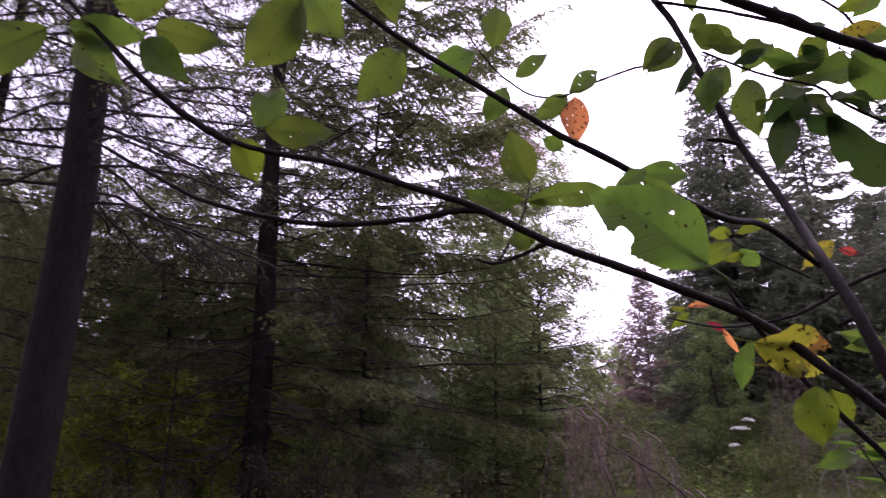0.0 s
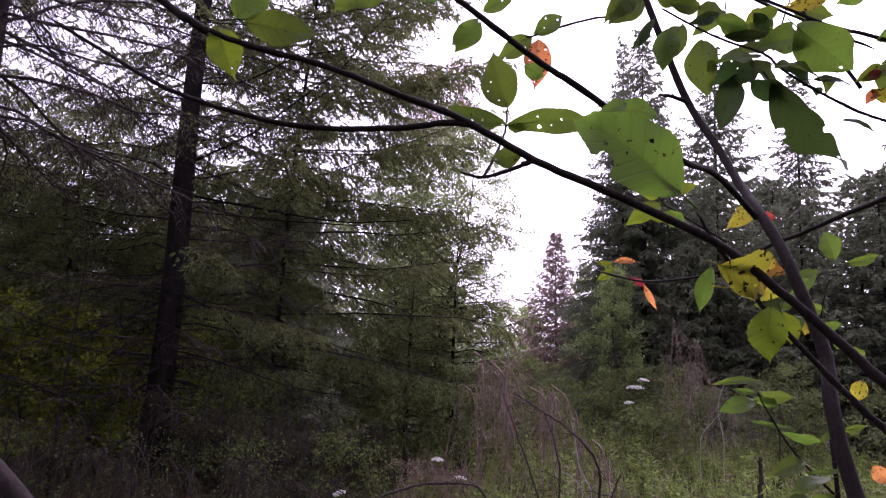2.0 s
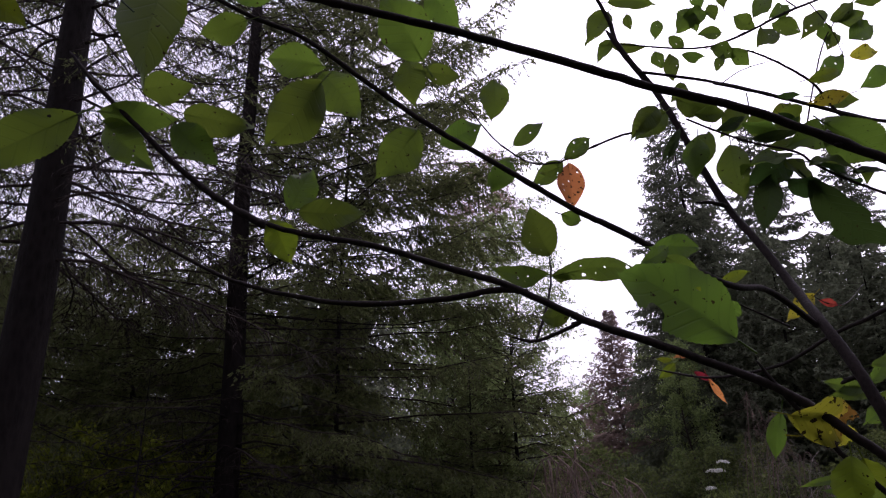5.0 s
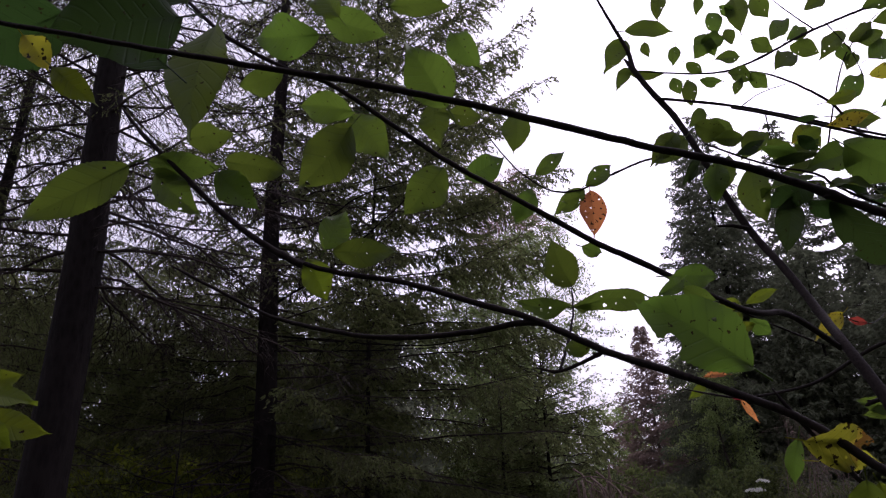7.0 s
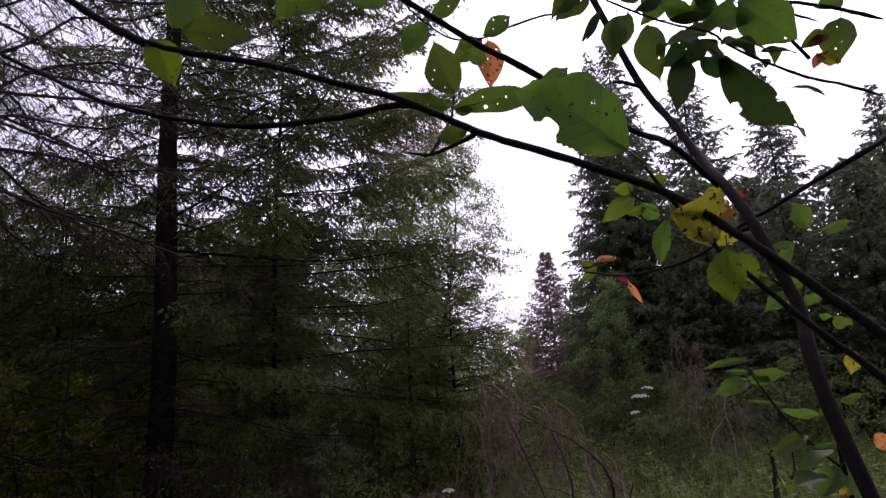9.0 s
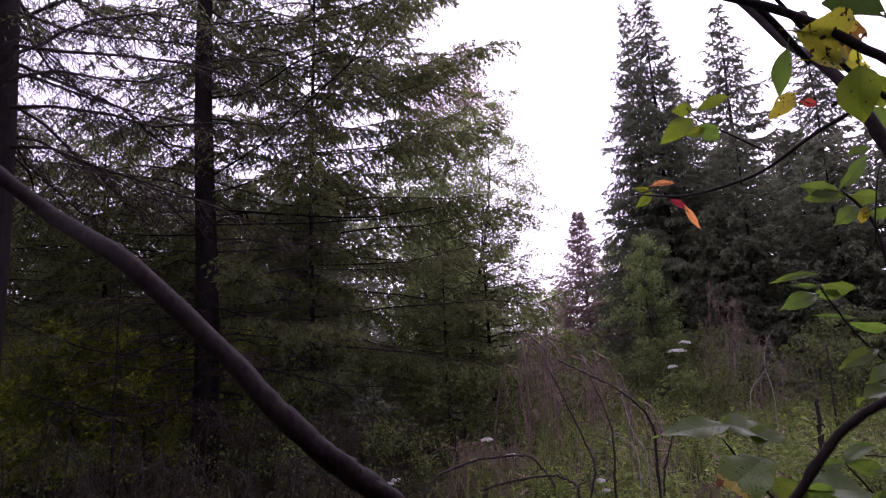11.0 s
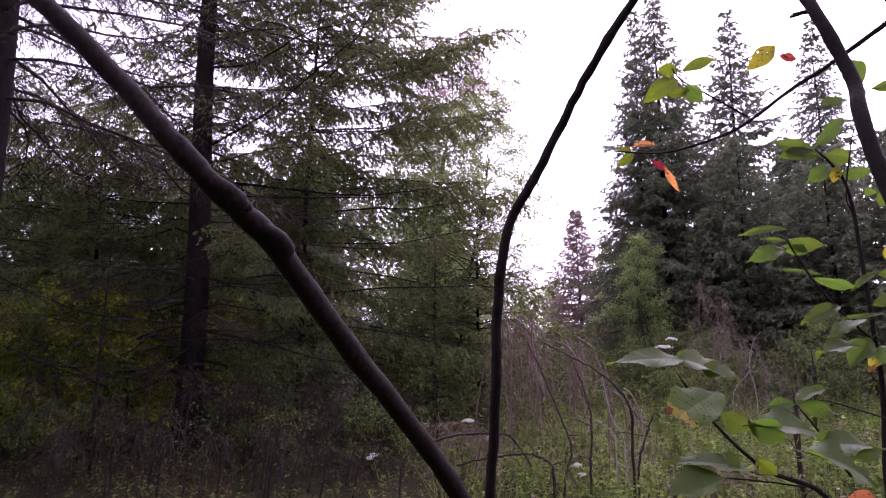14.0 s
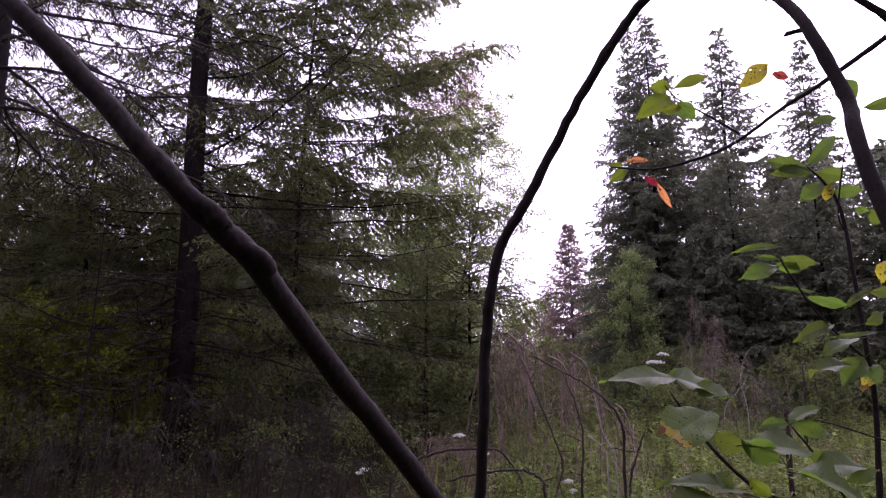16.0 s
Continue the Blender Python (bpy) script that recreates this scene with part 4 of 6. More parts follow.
bent_branch("pale dead stem before the spruces", [(5.11, 8.50, -0.03), (5.11, 8.50, 0.66), (5.07, 8.50, 1.03), (4.90, 8.50, 1.33), (4.68, 8.50, 1.44)], 0.005, 0.002, dead_bark)
bent_branch("bare dead spruce limb under the trees", [(-2.59, 7.80, 1.20), (-2.82, 7.20, 0.93), (-3.00, 6.60, 0.93), (-3.22, 6.20, 1.08), (-3.55, 6.00, 1.20)], 0.016, 0.006, shaded_spruce_bark)
bent_branch("bare dead spruce limb under the trees", [(-2.48, 7.90, 0.30), (-1.65, 7.40, 0.17), (-0.92, 7.00, 0.05), (-0.15, 6.60, -0.07)], 0.016, 0.006, shaded_spruce_bark)
bent_branch("bare dead spruce limb under the trees", [(-2.53, 7.90, 1.07), (-1.92, 7.60, 0.95), (-1.35, 7.30, 0.77), (-0.82, 7.00, 0.64)], 0.014, 0.005, shaded_spruce_bark)
bent_branch("short dark broken stump in the herbs", [(2.69, 4.60, -0.03), (2.69, 4.60, 0.58), (2.70, 4.60, 0.73), (2.70, 4.60, 0.87)], 0.014, 0.01, dark_bark)
bent_branch("dark dead stem standing before the spruces", [(4.68, 7.50, -0.03), (4.68, 7.50, 0.53), (4.70, 7.50, 0.92), (4.70, 7.50, 1.18)], 0.01, 0.006, dark_bark)
bent_branch("pale dead stem with peeled bark", [(1.95, 5.60, -0.03), (1.95, 5.60, 0.25), (1.96, 5.60, 0.48), (1.96, 5.60, 0.67)], 0.005, 0.003, pale_bark)
bent_branch("pale dead stem with peeled bark", [(4.37, 8.20, -0.03), (4.37, 8.20, 0.61), (4.31, 8.20, 0.96), (4.38, 8.20, 1.25), (4.50, 8.20, 1.39)], 0.005, 0.002, pale_bark)
bent_branch("pale dead stem with peeled bark", [(4.17, 8.40, -0.03), (4.17, 8.40, 0.56), (4.35, 8.40, 0.81), (4.50, 8.40, 0.96)], 0.0045, 0.002, pale_bark)
bent_branch("bare dead spruce limb under the trees", [(-2.63, 7.90, 1.68), (-2.81, 7.40, 1.39), (-3.03, 7.00, 1.09), (-3.27, 6.60, 1.01), (-3.53, 6.30, 1.10)], 0.013, 0.004, shaded_spruce_bark)
bent_branch("bare dead spruce limb under the trees", [(-2.55, 7.90, 2.07), (-1.96, 7.60, 1.84), (-1.37, 7.30, 1.38), (-0.77, 7.00, 0.93)], 0.013, 0.004, shaded_spruce_bark)
bent_branch("bare dead spruce limb under the trees", [(-2.47, 7.90, 0.68), (-1.80, 7.50, 0.43), (-1.17, 7.10, 0.15), (-0.66, 6.80, 0.03)], 0.013, 0.004, shaded_spruce_bark)
bent_branch("bare dead spruce limb under the trees", [(-2.56, 7.90, 0.55), (-2.86, 7.40, 0.36), (-3.09, 6.80, 0.27), (-3.40, 6.40, 0.28)], 0.013, 0.004, shaded_spruce_bark)
bent_branch("bare dead spruce limb under the trees", [(-2.60, 7.90, 1.27), (-2.99, 7.40, 1.33), (-3.29, 6.90, 1.43), (-3.63, 6.50, 1.53)], 0.013, 0.004, shaded_spruce_bark)
bent_branch("bare dead spruce limb under the trees", [(-2.51, 7.90, 1.40), (-1.69, 7.40, 1.26), (-0.95, 7.00, 1.08), (-0.22, 6.70, 1.02)], 0.013, 0.004, shaded_spruce_bark)
bent_branch("bare dead spruce limb under the trees", [(-2.61, 7.90, 2.01), (-2.96, 7.50, 2.09), (-3.32, 7.10, 1.92), (-3.60, 6.80, 1.71)], 0.013, 0.004, shaded_spruce_bark)


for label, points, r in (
    ("long bare spruce limb rising from the shade-darkened trunk", [(-2.54, 8.01, 3.73), (-1.78, 7.63, 4.02), (-1.11, 7.23, 4.40), (-0.57, 6.95, 4.73)], 0.018),
    ("long bare spruce limb rising from the shade-darkened trunk", [(-2.53, 7.86, 4.70), (-1.89, 7.44, 4.59), (-1.23, 7.08, 4.78), (-0.56, 6.83, 4.83)], 0.016),
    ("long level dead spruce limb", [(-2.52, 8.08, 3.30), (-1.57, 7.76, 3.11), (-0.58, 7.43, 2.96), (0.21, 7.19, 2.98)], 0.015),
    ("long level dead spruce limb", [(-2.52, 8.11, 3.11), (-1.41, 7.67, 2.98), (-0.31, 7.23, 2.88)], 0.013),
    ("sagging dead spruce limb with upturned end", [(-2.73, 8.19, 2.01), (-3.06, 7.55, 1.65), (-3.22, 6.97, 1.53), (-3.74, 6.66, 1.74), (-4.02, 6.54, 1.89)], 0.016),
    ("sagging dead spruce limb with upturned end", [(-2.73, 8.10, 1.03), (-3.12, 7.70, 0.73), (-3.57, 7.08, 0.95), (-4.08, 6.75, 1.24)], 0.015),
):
    bent_branch(label, points, r, 0.005, shaded_spruce_bark)


# ---- the shrub close to the walker ----
def branch(thing, points, r0, r1):
    """A knobbly tapering twig with buds and nodes."""
    rng = np.random.default_rng(int(abs(points[0][0] * 7919 + points[-1][2] * 104729)) % 100003)
    path = smooth_path(points, 6)
    n = len(path)
    s = np.linspace(0, 1, n)
    step = float(np.mean(np.linalg.norm(np.diff(path, axis=0), axis=1)))
    path[1:-1] += rng.normal(size=(n - 2, 3)) * min(0.00025, 0.03 * step)
    radii = (r0 * (1 - s) + r1 * s) * (1 + 0.03 * rng.normal(size=n))
    radii[-2:] *= (0.75, 0.35)
    knots = rng.random(n) < 0.04
    radii[knots] *= 1.25 if r0 < 0.004 else 1.1
    soup = Soup()
    tube(soup, path, np.maximum(radii, 0.0004), 10)
    for i in np.nonzero(knots)[0]:
        if 1 < i < n - 2:
            d = unit((path[i + 1] - path[i]) * 1.0 + rng.normal(size=3) * step * 0.5)
            q = path[i] + d * radii[i] * 0.6
            tube(soup, [q, q + d * radii[i] * 0.8, q + d * radii[i] * 1.5], [radii[i] * 0.7, radii[i] * 0.55, radii[i] * 0.1], 6)
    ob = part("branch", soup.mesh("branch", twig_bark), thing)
    return ob


LEAVES = [0]


def leaf(parent, base, tip, width, facing, mat, holes=0, bites=(), sag=0.06):
    """One leaf: pointed oval blade, folded along its midrib, toothed edge, holes eaten through, and its stalk."""
    LEAVES[0] += 1
    rng = np.random.default_rng(900 + LEAVES[0])
    base, tip, nor = np.array(base), np.array(tip), unit(np.array(facing))
    length = np.linalg.norm(tip - base)
    ax = (tip - base) / length
    side = np.cross(ax, nor)
    nu, nv = (48, 28) if length > 0.1 else ((36, 18) if holes else (26, 12))
    u = np.linspace(0, 1, nu + 1)
    v = np.linspace(-1, 1, nv + 1)
    swell = rng.uniform(0.82, 0.98)
    point = rng.uniform(0.05, 0.09)

    def outline(w):
        w = np.clip(w, 0, 1)
        return np.maximum(np.sin(np.pi * np.minimum(w / (1 - point), 1) ** swell), 0.0) ** (0.8 + 0.45 * w ** 2) * 0.98 + 0.012 + 0.07 * np.clip((w - 0.72) / 0.12, 0, 1) * np.clip((1 - w) / 0.16, 0, 1)

    half = min(width, 0.68 * length) * 0.47
    asp = half / length
    U, V = np.meshgrid(u, v, indexing="ij")
    spots = [(rng.uniform(0.15, 0.85), rng.uniform(-0.75, 0.75), rng.uniform(0.010, 0.024)) for _ in range(holes)] + list(bites)
    gone = np.zeros((nu, nv), bool)
    uc, vc = (U[1:, 1:] + U[:-1, :-1]) / 2, (V[1:, 1:] + V[:-1, :-1]) / 2
    for a, c, r in spots:
        w = max(float(outline(a)), 0.3) * asp
        away = np.hypot(uc - a, (vc - c) * w)
        eat = away < r
        eat[np.unravel_index(np.argmin(away), away.shape)] = True
        rim = np.zeros(U.shape, bool)
        for di in (0, 1):
            for dj in (0, 1):
                rim[di:nu + di, dj:nv + dj] |= eat
        # the rim of the hole is drawn onto a wavy ring
        ang = np.arctan2((V - c) * w, U - a)
        ring = r * (1 + 0.16 * np.sin(3 * ang + a * 40) + 0.1 * np.sin(5 * ang + c * 30))
        inner = rim & (np.abs(V) < 0.999) & (U > 0) & (U < 1)
        U = np.where(inner, np.clip(a + ring * np.cos(ang), 0.001, 0.999), U)
        V = np.where(inner, np.clip(c + ring * np.sin(ang) / w, -0.995, 0.995), V)
        gone |= eat
    prof = outline(U)
    tooth = 1 + 0.03 * np.sin(U * length * 1300) * (np.abs(V) > 0.97) + 0.05 * np.sin(U * 5 + rng.uniform(0, 6)) * V + 0.02 * np.sin(U * 15 + rng.uniform(0, 6))
    wav = 0.16 * np.sin(U * 8 + rng.uniform(0, 6)) * V * np.abs(V) + 0.08 * np.sin(U * 19 + rng.uniform(0, 6)) * V ** 2
    fold = rng.uniform(0.12, 0.4)
    skew = rng.uniform(-0.05, 0.05)
    across = V * half * prof * tooth + skew * length * np.sin(U * np.pi)
    curl = rng.uniform(-0.3, 0.3)
    lift = half * (fold * np.abs(V) * prof + wav + curl * V * (U - 0.4) * 2) - sag * length * (U - 0.5) ** 2 * 4 + sag * length
    co = base + ax * (U * length)[..., None] + side * across[..., None] + nor * lift[..., None]
    co = co.reshape(-1, 3)
    uu, vv = U.ravel(), V.ravel()
    bm = bmesh.new()
    vs = [bm.verts.new(c) for c in co]
    uv = bm.loops.layers.uv.new("UVMap")
    for i in range(nu):
        for j in range(nv):
            if gone[i, j]:
                continue
            k = i * (nv + 1) + j
            ids = (k, k + 1, k + nv + 2, k + nv + 1)
            f = bm.faces.new([vs[q] for q in ids])
            f.smooth = True
            for lp, q in zip(f.loops, ids):
                lp[uv].uv = (uu[q], vv[q])
    bmesh.ops.delete(bm, geom=[w for w in bm.verts if not w.link_faces], context="VERTS")
    # the stalk
    sl = min(0.22 * length, 0.02)
    rad = max(0.0005, 0.008 * length)
    ring = []
    for k, (c, r) in enumerate(((base - ax * sl - nor * sl * 0.3, rad * 1.2), (base, rad), (base + ax * length * 0.35 + nor * (0 - rad * 0.2 + sag * length * 0.9), rad * 0.25))):
        ring.append([bm.verts.new(c + r * (side * math.cos(q) + nor * math.sin(q))) for q in (0, 1.257, 2.513, 3.770, 5.027)])
    for a, b in zip(ring, ring[1:]):
        for k in range(5):
            f = bm.faces.new((a[k], a[(k + 1) % 5], b[(k + 1) % 5], b[k]))
            for lp in f.loops:
                lp[uv].uv = (0.1, 0.0)
    me = bpy.data.meshes.new("leaf")
    bm.to_mesh(me)
    bm.free()
    me.materials.append(mat)
    ob = new("leaf", me)
    ob.parent = parent
    if mat is not green:
        tagged(ob, {"shaded_green_leaf": "hanging green leaf, coloured dark for shade", "yellow_leaf": "yellowed leaf with brown specks", "orange_leaf": "orange withered leaf", "red_leaf": "red withered leaf", "yellow_green_leaf": "yellow-green leaf", "speckled_leaf": "yellowing leaf with brown eaten edge", "browning_leaf": "green leaf with a brown withered tip"}[mat.name])
    return ob


shrub = tagged(new("shrub"), "tall leafy shrub with dark bare boughs and holed green leaves", "shrub")
sapling = tagged(new("sapling"), "young sapling with green, grey and yellowing leaves beside the shrub", "sapling")

# main stem and its cut top
stem = branch(shrub, [(0.728, 0.700, -0.020), (0.560, 0.730, 1.011), (0.503, 0.786, 1.374), (0.517, 0.820, 1.461), (0.517, 0.834, 1.499), (0.505, 0.850, 1.560), (0.503, 0.873, 1.604), (0.507, 0.920, 1.658), (0.530, 1.005, 1.722), (0.531, 1.075, 1.810), (0.511, 1.140, 1.921), (0.449, 1.180, 2.145), (0.405, 1.190, 2.236), (0.367, 1.200, 2.321)], 0.0080, 0.0056)
branch(shrub, [(0.511, 1.130, 1.904), (0.481, 1.120, 1.907), (0.452, 1.110, 1.904)], 0.0040, 0.0025)
branch(shrub, [(0.513, 0.876, 1.584), (0.500, 0.877, 1.581), (0.488, 0.878, 1.576)], 0.0030, 0.0022)
spire = branch(shrub, [(0.381, 1.197, 2.29), (0.377, 1.203, 2.344), (0.353, 1.2, 2.409), (0.331, 1.205, 2.482), (0.302, 1.204, 2.57)], 0.0052, 0.0016)

# long lower bough with leaves
bough_a = branch(shrub, [(0.409, 0.560, 1.417), (0.389, 0.570, 1.439), (0.360, 0.585, 1.474), (0.323, 0.600, 1.513), (0.277, 0.615, 1.553), (0.198, 0.630, 1.591), (0.137, 0.640, 1.617), (0.076, 0.650, 1.652), (0.027, 0.660, 1.672), (-0.044, 0.675, 1.701), (-0.126, 0.685, 1.722), (-0.179, 0.690, 1.744)], 0.0040, 0.0026)
bough_a_end = branch(shrub, [(-0.155, 0.685, 1.730), (-0.190, 0.690, 1.752), (-0.229, 0.690, 1.781), (-0.270, 0.690, 1.820), (-0.310, 0.690, 1.862), (-0.351, 0.690, 1.905), (-0.379, 0.690, 1.941)], 0.0038, 0.0020)
branch(shrub, [(0.092, 0.648, 1.645), (0.067, 0.654, 1.650), (0.021, 0.670, 1.647), (-0.058, 0.690, 1.649), (-0.124, 0.700, 1.661), (-0.193, 0.710, 1.683), (-0.255, 0.720, 1.717), (-0.320, 0.730, 1.754)], 0.0032, 0.0016)
small_twig = branch(shrub, [(0.137, 0.640, 1.617), (0.118, 0.645, 1.609), (0.095, 0.650, 1.602), (0.076, 0.655, 1.607)], 0.0022, 0.0010)
leaf_stalk = branch(shrub, [(0.096, 0.650, 1.602), (0.111, 0.680, 1.634), (0.125, 0.720, 1.670), (0.134, 0.760, 1.713)], 0.0014, 0.0010)
bough_b = branch(shrub, [(0.415, 0.570, 1.378), (0.395, 0.580, 1.406), (0.375, 0.590, 1.429), (0.348, 0.600, 1.461), (0.314, 0.610, 1.503), (0.286, 0.615, 1.542), (0.265, 0.615, 1.575)], 0.0030, 0.0014)

# upper bough that leaves the stem
bough_c = branch(shrub, [(0.503, 0.925, 1.655), (0.414, 0.860, 1.689), (0.331, 0.790, 1.682), (0.208, 0.745, 1.733), (0.166, 0.740, 1.754), (0.131, 0.740, 1.778), (0.069, 0.735, 1.819), (0.006, 0.730, 1.860), (-0.059, 0.725, 1.911), (-0.133, 0.715, 1.968), (-0.194, 0.705, 1.993), (-0.265, 0.700, 2.040), (-0.321, 0.700, 2.101), (-0.365, 0.700, 2.160)], 0.0040, 0.0022)

# near bough across the top
bough_d = branch(shrub, [(0.254, 0.380, 1.627), (0.236, 0.380, 1.636), (0.204, 0.385, 1.656), (0.168, 0.385, 1.672), (0.122, 0.380, 1.683), (0.079, 0.370, 1.692), (0.031, 0.365, 1.706), (-0.015, 0.360, 1.717), (-0.049, 0.360, 1.727), (-0.111, 0.360, 1.743), (-0.183, 0.365, 1.766), (-0.260, 0.370, 1.791), (-0.307, 0.370, 1.804)], 0.0024, 0.0015)

# thin twigs of the crown
twig_a = branch(shrub, [(0.412, 1.180, 2.208), (0.442, 1.180, 2.204), (0.570, 1.200, 2.192), (0.696, 1.220, 2.169), (0.872, 1.240, 2.126), (0.964, 1.250, 2.106)], 0.0030, 0.0025)
twig_b = branch(shrub, [(1.128, 1.300, 2.558), (0.992, 1.280, 2.488), (0.798, 1.250, 2.400), (0.639, 1.230, 2.314), (0.548, 1.220, 2.286), (0.418, 1.210, 2.292), (0.383, 1.203, 2.294)], 0.0035, 0.0012)
branch(shrub, [(0.798, 1.250, 2.400), (0.765, 1.260, 2.452), (0.718, 1.280, 2.545)], 0.0016, 0.0010)
twig_d = branch(shrub, [(0.888, 1.200, 1.993), (0.833, 1.200, 2.069), (0.787, 1.200, 2.129), (0.757, 1.200, 2.186), (0.697, 1.210, 2.246), (0.640, 1.220, 2.281), (0.576, 1.230, 2.291)], 0.0038, 0.0012)
twig_e = branch(shrub, [(0.729, 1.220, 2.065), (0.788, 1.240, 2.205), (0.862, 1.260, 2.347), (0.977, 1.280, 2.466)], 0.0018, 0.0012)
branch(shrub, [(0.580, 1.200, 2.189), (0.625, 1.200, 2.218), (0.691, 1.200, 2.239)], 0.0012, 0.0008)
branch(shrub, [(0.631, 1.210, 2.172), (0.631, 1.210, 2.120), (0.647, 1.210, 2.090)], 0.0012, 0.0008)
branch(shrub, [(0.832, 1.260, 2.424), (0.861, 1.250, 2.339), (0.872, 1.250, 2.267)], 0.0012, 0.0008)
twig_i = branch(shrub, [(0.436, 1.170, 2.081), (0.358, 1.150, 2.058), (0.287, 1.130, 2.023), (0.231, 1.120, 1.994), (0.181, 1.100, 1.983), (0.141, 1.080, 1.995), (0.103, 1.070, 2.028), (0.053, 1.060, 2.100)], 0.0022, 0.0011)
twig_j = branch(shrub, [(0.468, 1.130, 2.075), (0.546, 1.100, 2.014), (0.620, 1.080, 1.979), (0.640, 1.070, 1.952), (0.680, 1.050, 1.910), (0.744, 1.030, 1.866), (0.778, 1.000, 1.837), (0.839, 1.000, 1.817)], 0.0018, 0.0026)
twig_k = branch(shrub, [(0.538, 1.150, 2.160), (0.589, 1.130, 2.131), (0.650, 1.100, 2.088), (0.726, 1.070, 2.037), (0.769, 1.040, 2.007), (0.814, 1.020, 1.983), (0.869, 1.000, 1.951)], 0.0024, 0.0034)

# leaves of the long lower bough
leaf(bough_b, (0.262, 0.635, 1.595), (0.168, 0.660, 1.674), 0.07, (-0.05, -0.95, -0.2), green, bites=((.55, -.95, .10), (.95, .25, .10)), holes=1)
leaf(bough_a, (0.200, 0.660, 1.671), (0.232, 0.672, 1.693), 0.016, (0.35, -0.93, -0.01), green, holes=1)
leaf(bough_a, (0.225, 0.670, 1.680), (0.262, 0.682, 1.668), 0.017, (0.08, -0.82, -0.57), green)
leaf(leaf_stalk, (0.134, 0.760, 1.712), (0.113, 0.740, 1.766), 0.054, (-0.15, -0.91, -0.39), green, holes=3)
leaf(leaf_stalk, (0.148, 0.750, 1.756), (0.174, 0.762, 1.751), 0.025, (0.26, -0.78, -0.58), green)
leaf(leaf_stalk, (0.127, 0.730, 1.680), (0.204, 0.680, 1.668), 0.029, (-0.49, -0.60, -0.63), green, holes=5, sag=-.16)
leaf(leaf_stalk, (0.125, 0.730, 1.682), (0.061, 0.690, 1.681), 0.023, (0.48, -0.75, -0.45), green, holes=3)
leaf(leaf_stalk, (0.149, 0.730, 1.683), (0.131, 0.742, 1.681), 0.015, (-0.49, -0.77, -0.41), green)
leaf(small_twig, (0.130, 0.660, 1.627), (0.104, 0.672, 1.627), 0.020, (-0.39, -0.86, -0.33), green, holes=2)
leaf(bough_a_end, (-0.132, 0.690, 1.748), (-0.113, 0.702, 1.797), 0.050, (0.41, -0.91, 0.06), green, holes=2)
leaf(bough_a_end, (-0.124, 0.690, 1.745), (-0.055, 0.702, 1.745), 0.034, (0.16, -0.93, -0.33), green, holes=3)
leaf(bough_a_end, (-0.150, 0.690, 1.739), (-0.130, 0.702, 1.693), 0.046, (0.18, -0.97, -0.17), yellow_green, holes=2)
leaf(bough_a_end, (-0.360, 0.690, 1.863), (-0.460, 0.660, 1.785), 0.052, (0.56, -0.75, -0.36), green, holes=1)
leaf(bough_a_end, (-0.338, 0.690, 1.866), (-0.254, 0.702, 1.861), 0.036, (0.10, -0.89, -0.44), green)
leaf(bough_a_end, (-0.312, 0.720, 1.911), (-0.253, 0.732, 1.921), 0.044, (0.24, -0.53, -0.81), green)
leaf(bough_a_end, (-0.330, 0.690, 1.852), (-0.273, 0.702, 1.796), 0.040, (0.11, -0.99, -0.10), green, holes=4)
leaf(bough_a_end, (-0.256, 0.690, 1.847), (-0.208, 0.702, 1.802), 0.040, (0.08, -0.98, -0.17), green)
leaf(bough_a_end, (-0.258, 0.710, 1.872), (-0.184, 0.722, 1.858), 0.040, (-0.01, -0.72, -0.70), green)
leaf(bough_a_end, (-0.262, 0.665, 2.028), (-0.270, 0.645, 1.862), 0.07, (0.2, -0.95, -0.2), green)
leaf(bough_b, (0.278, 0.605, 1.532), (0.340, 0.617, 1.527), 0.042, (0.13, -0.86, -0.49), speckled, holes=3, bites=((.93, .6, .13), (.78, .95, .12)))
leaf(bough_b, (0.315, 0.600, 1.501), (0.320, 0.612, 1.458), 0.040, (-0.52, -0.81, -0.28), yellow_green, holes=1)
leaf(bough_b, (0.329, 0.610, 1.499), (0.344, 0.622, 1.474), 0.020, (-0.35, -0.75, -0.56), yellow_green)
leaf(bough_b, (0.293, 0.620, 1.516), (0.348, 0.632, 1.513), 0.020, (0.20, -0.96, -0.20), yellow, holes=2)
leaf(bough_b, (0.290, 0.640, 1.536), (0.284, 0.652, 1.497), 0.016, (-0.47, -0.86, -0.19), green)

# leaves of the upper bough
leaf(bough_c, (-0.123, 0.780, 1.951), (-0.198, 0.792, 1.867), 0.069, (0.29, -0.88, -0.38), green, holes=2)
leaf(bough_c, (-0.127, 0.800, 1.977), (-0.078, 0.812, 1.910), 0.060, (-0.07, -0.97, -0.23), green)
leaf(bough_c, (-0.111, 0.740, 1.946), (-0.186, 0.752, 1.967), 0.044, (-0.27, -0.85, -0.46), green)
leaf(bough_c, (-0.007, 0.800, 1.892), (-0.063, 0.812, 1.831), 0.056, (0.16, -0.93, -0.33), green, holes=1)
leaf(bough_c, (-0.013, 0.740, 1.951), (-0.006, 0.752, 1.893), 0.048, (-0.00, -0.98, -0.20), green)
leaf(bough_c, (0.005, 0.660, 1.893), (-0.036, 0.620, 1.953), 0.060, (0.03, -0.84, -0.54), green)
leaf(bough_c, (0.002, 0.740, 1.935), (0.049, 0.752, 1.933), 0.026, (0.18, -0.82, -0.54), green, holes=3)
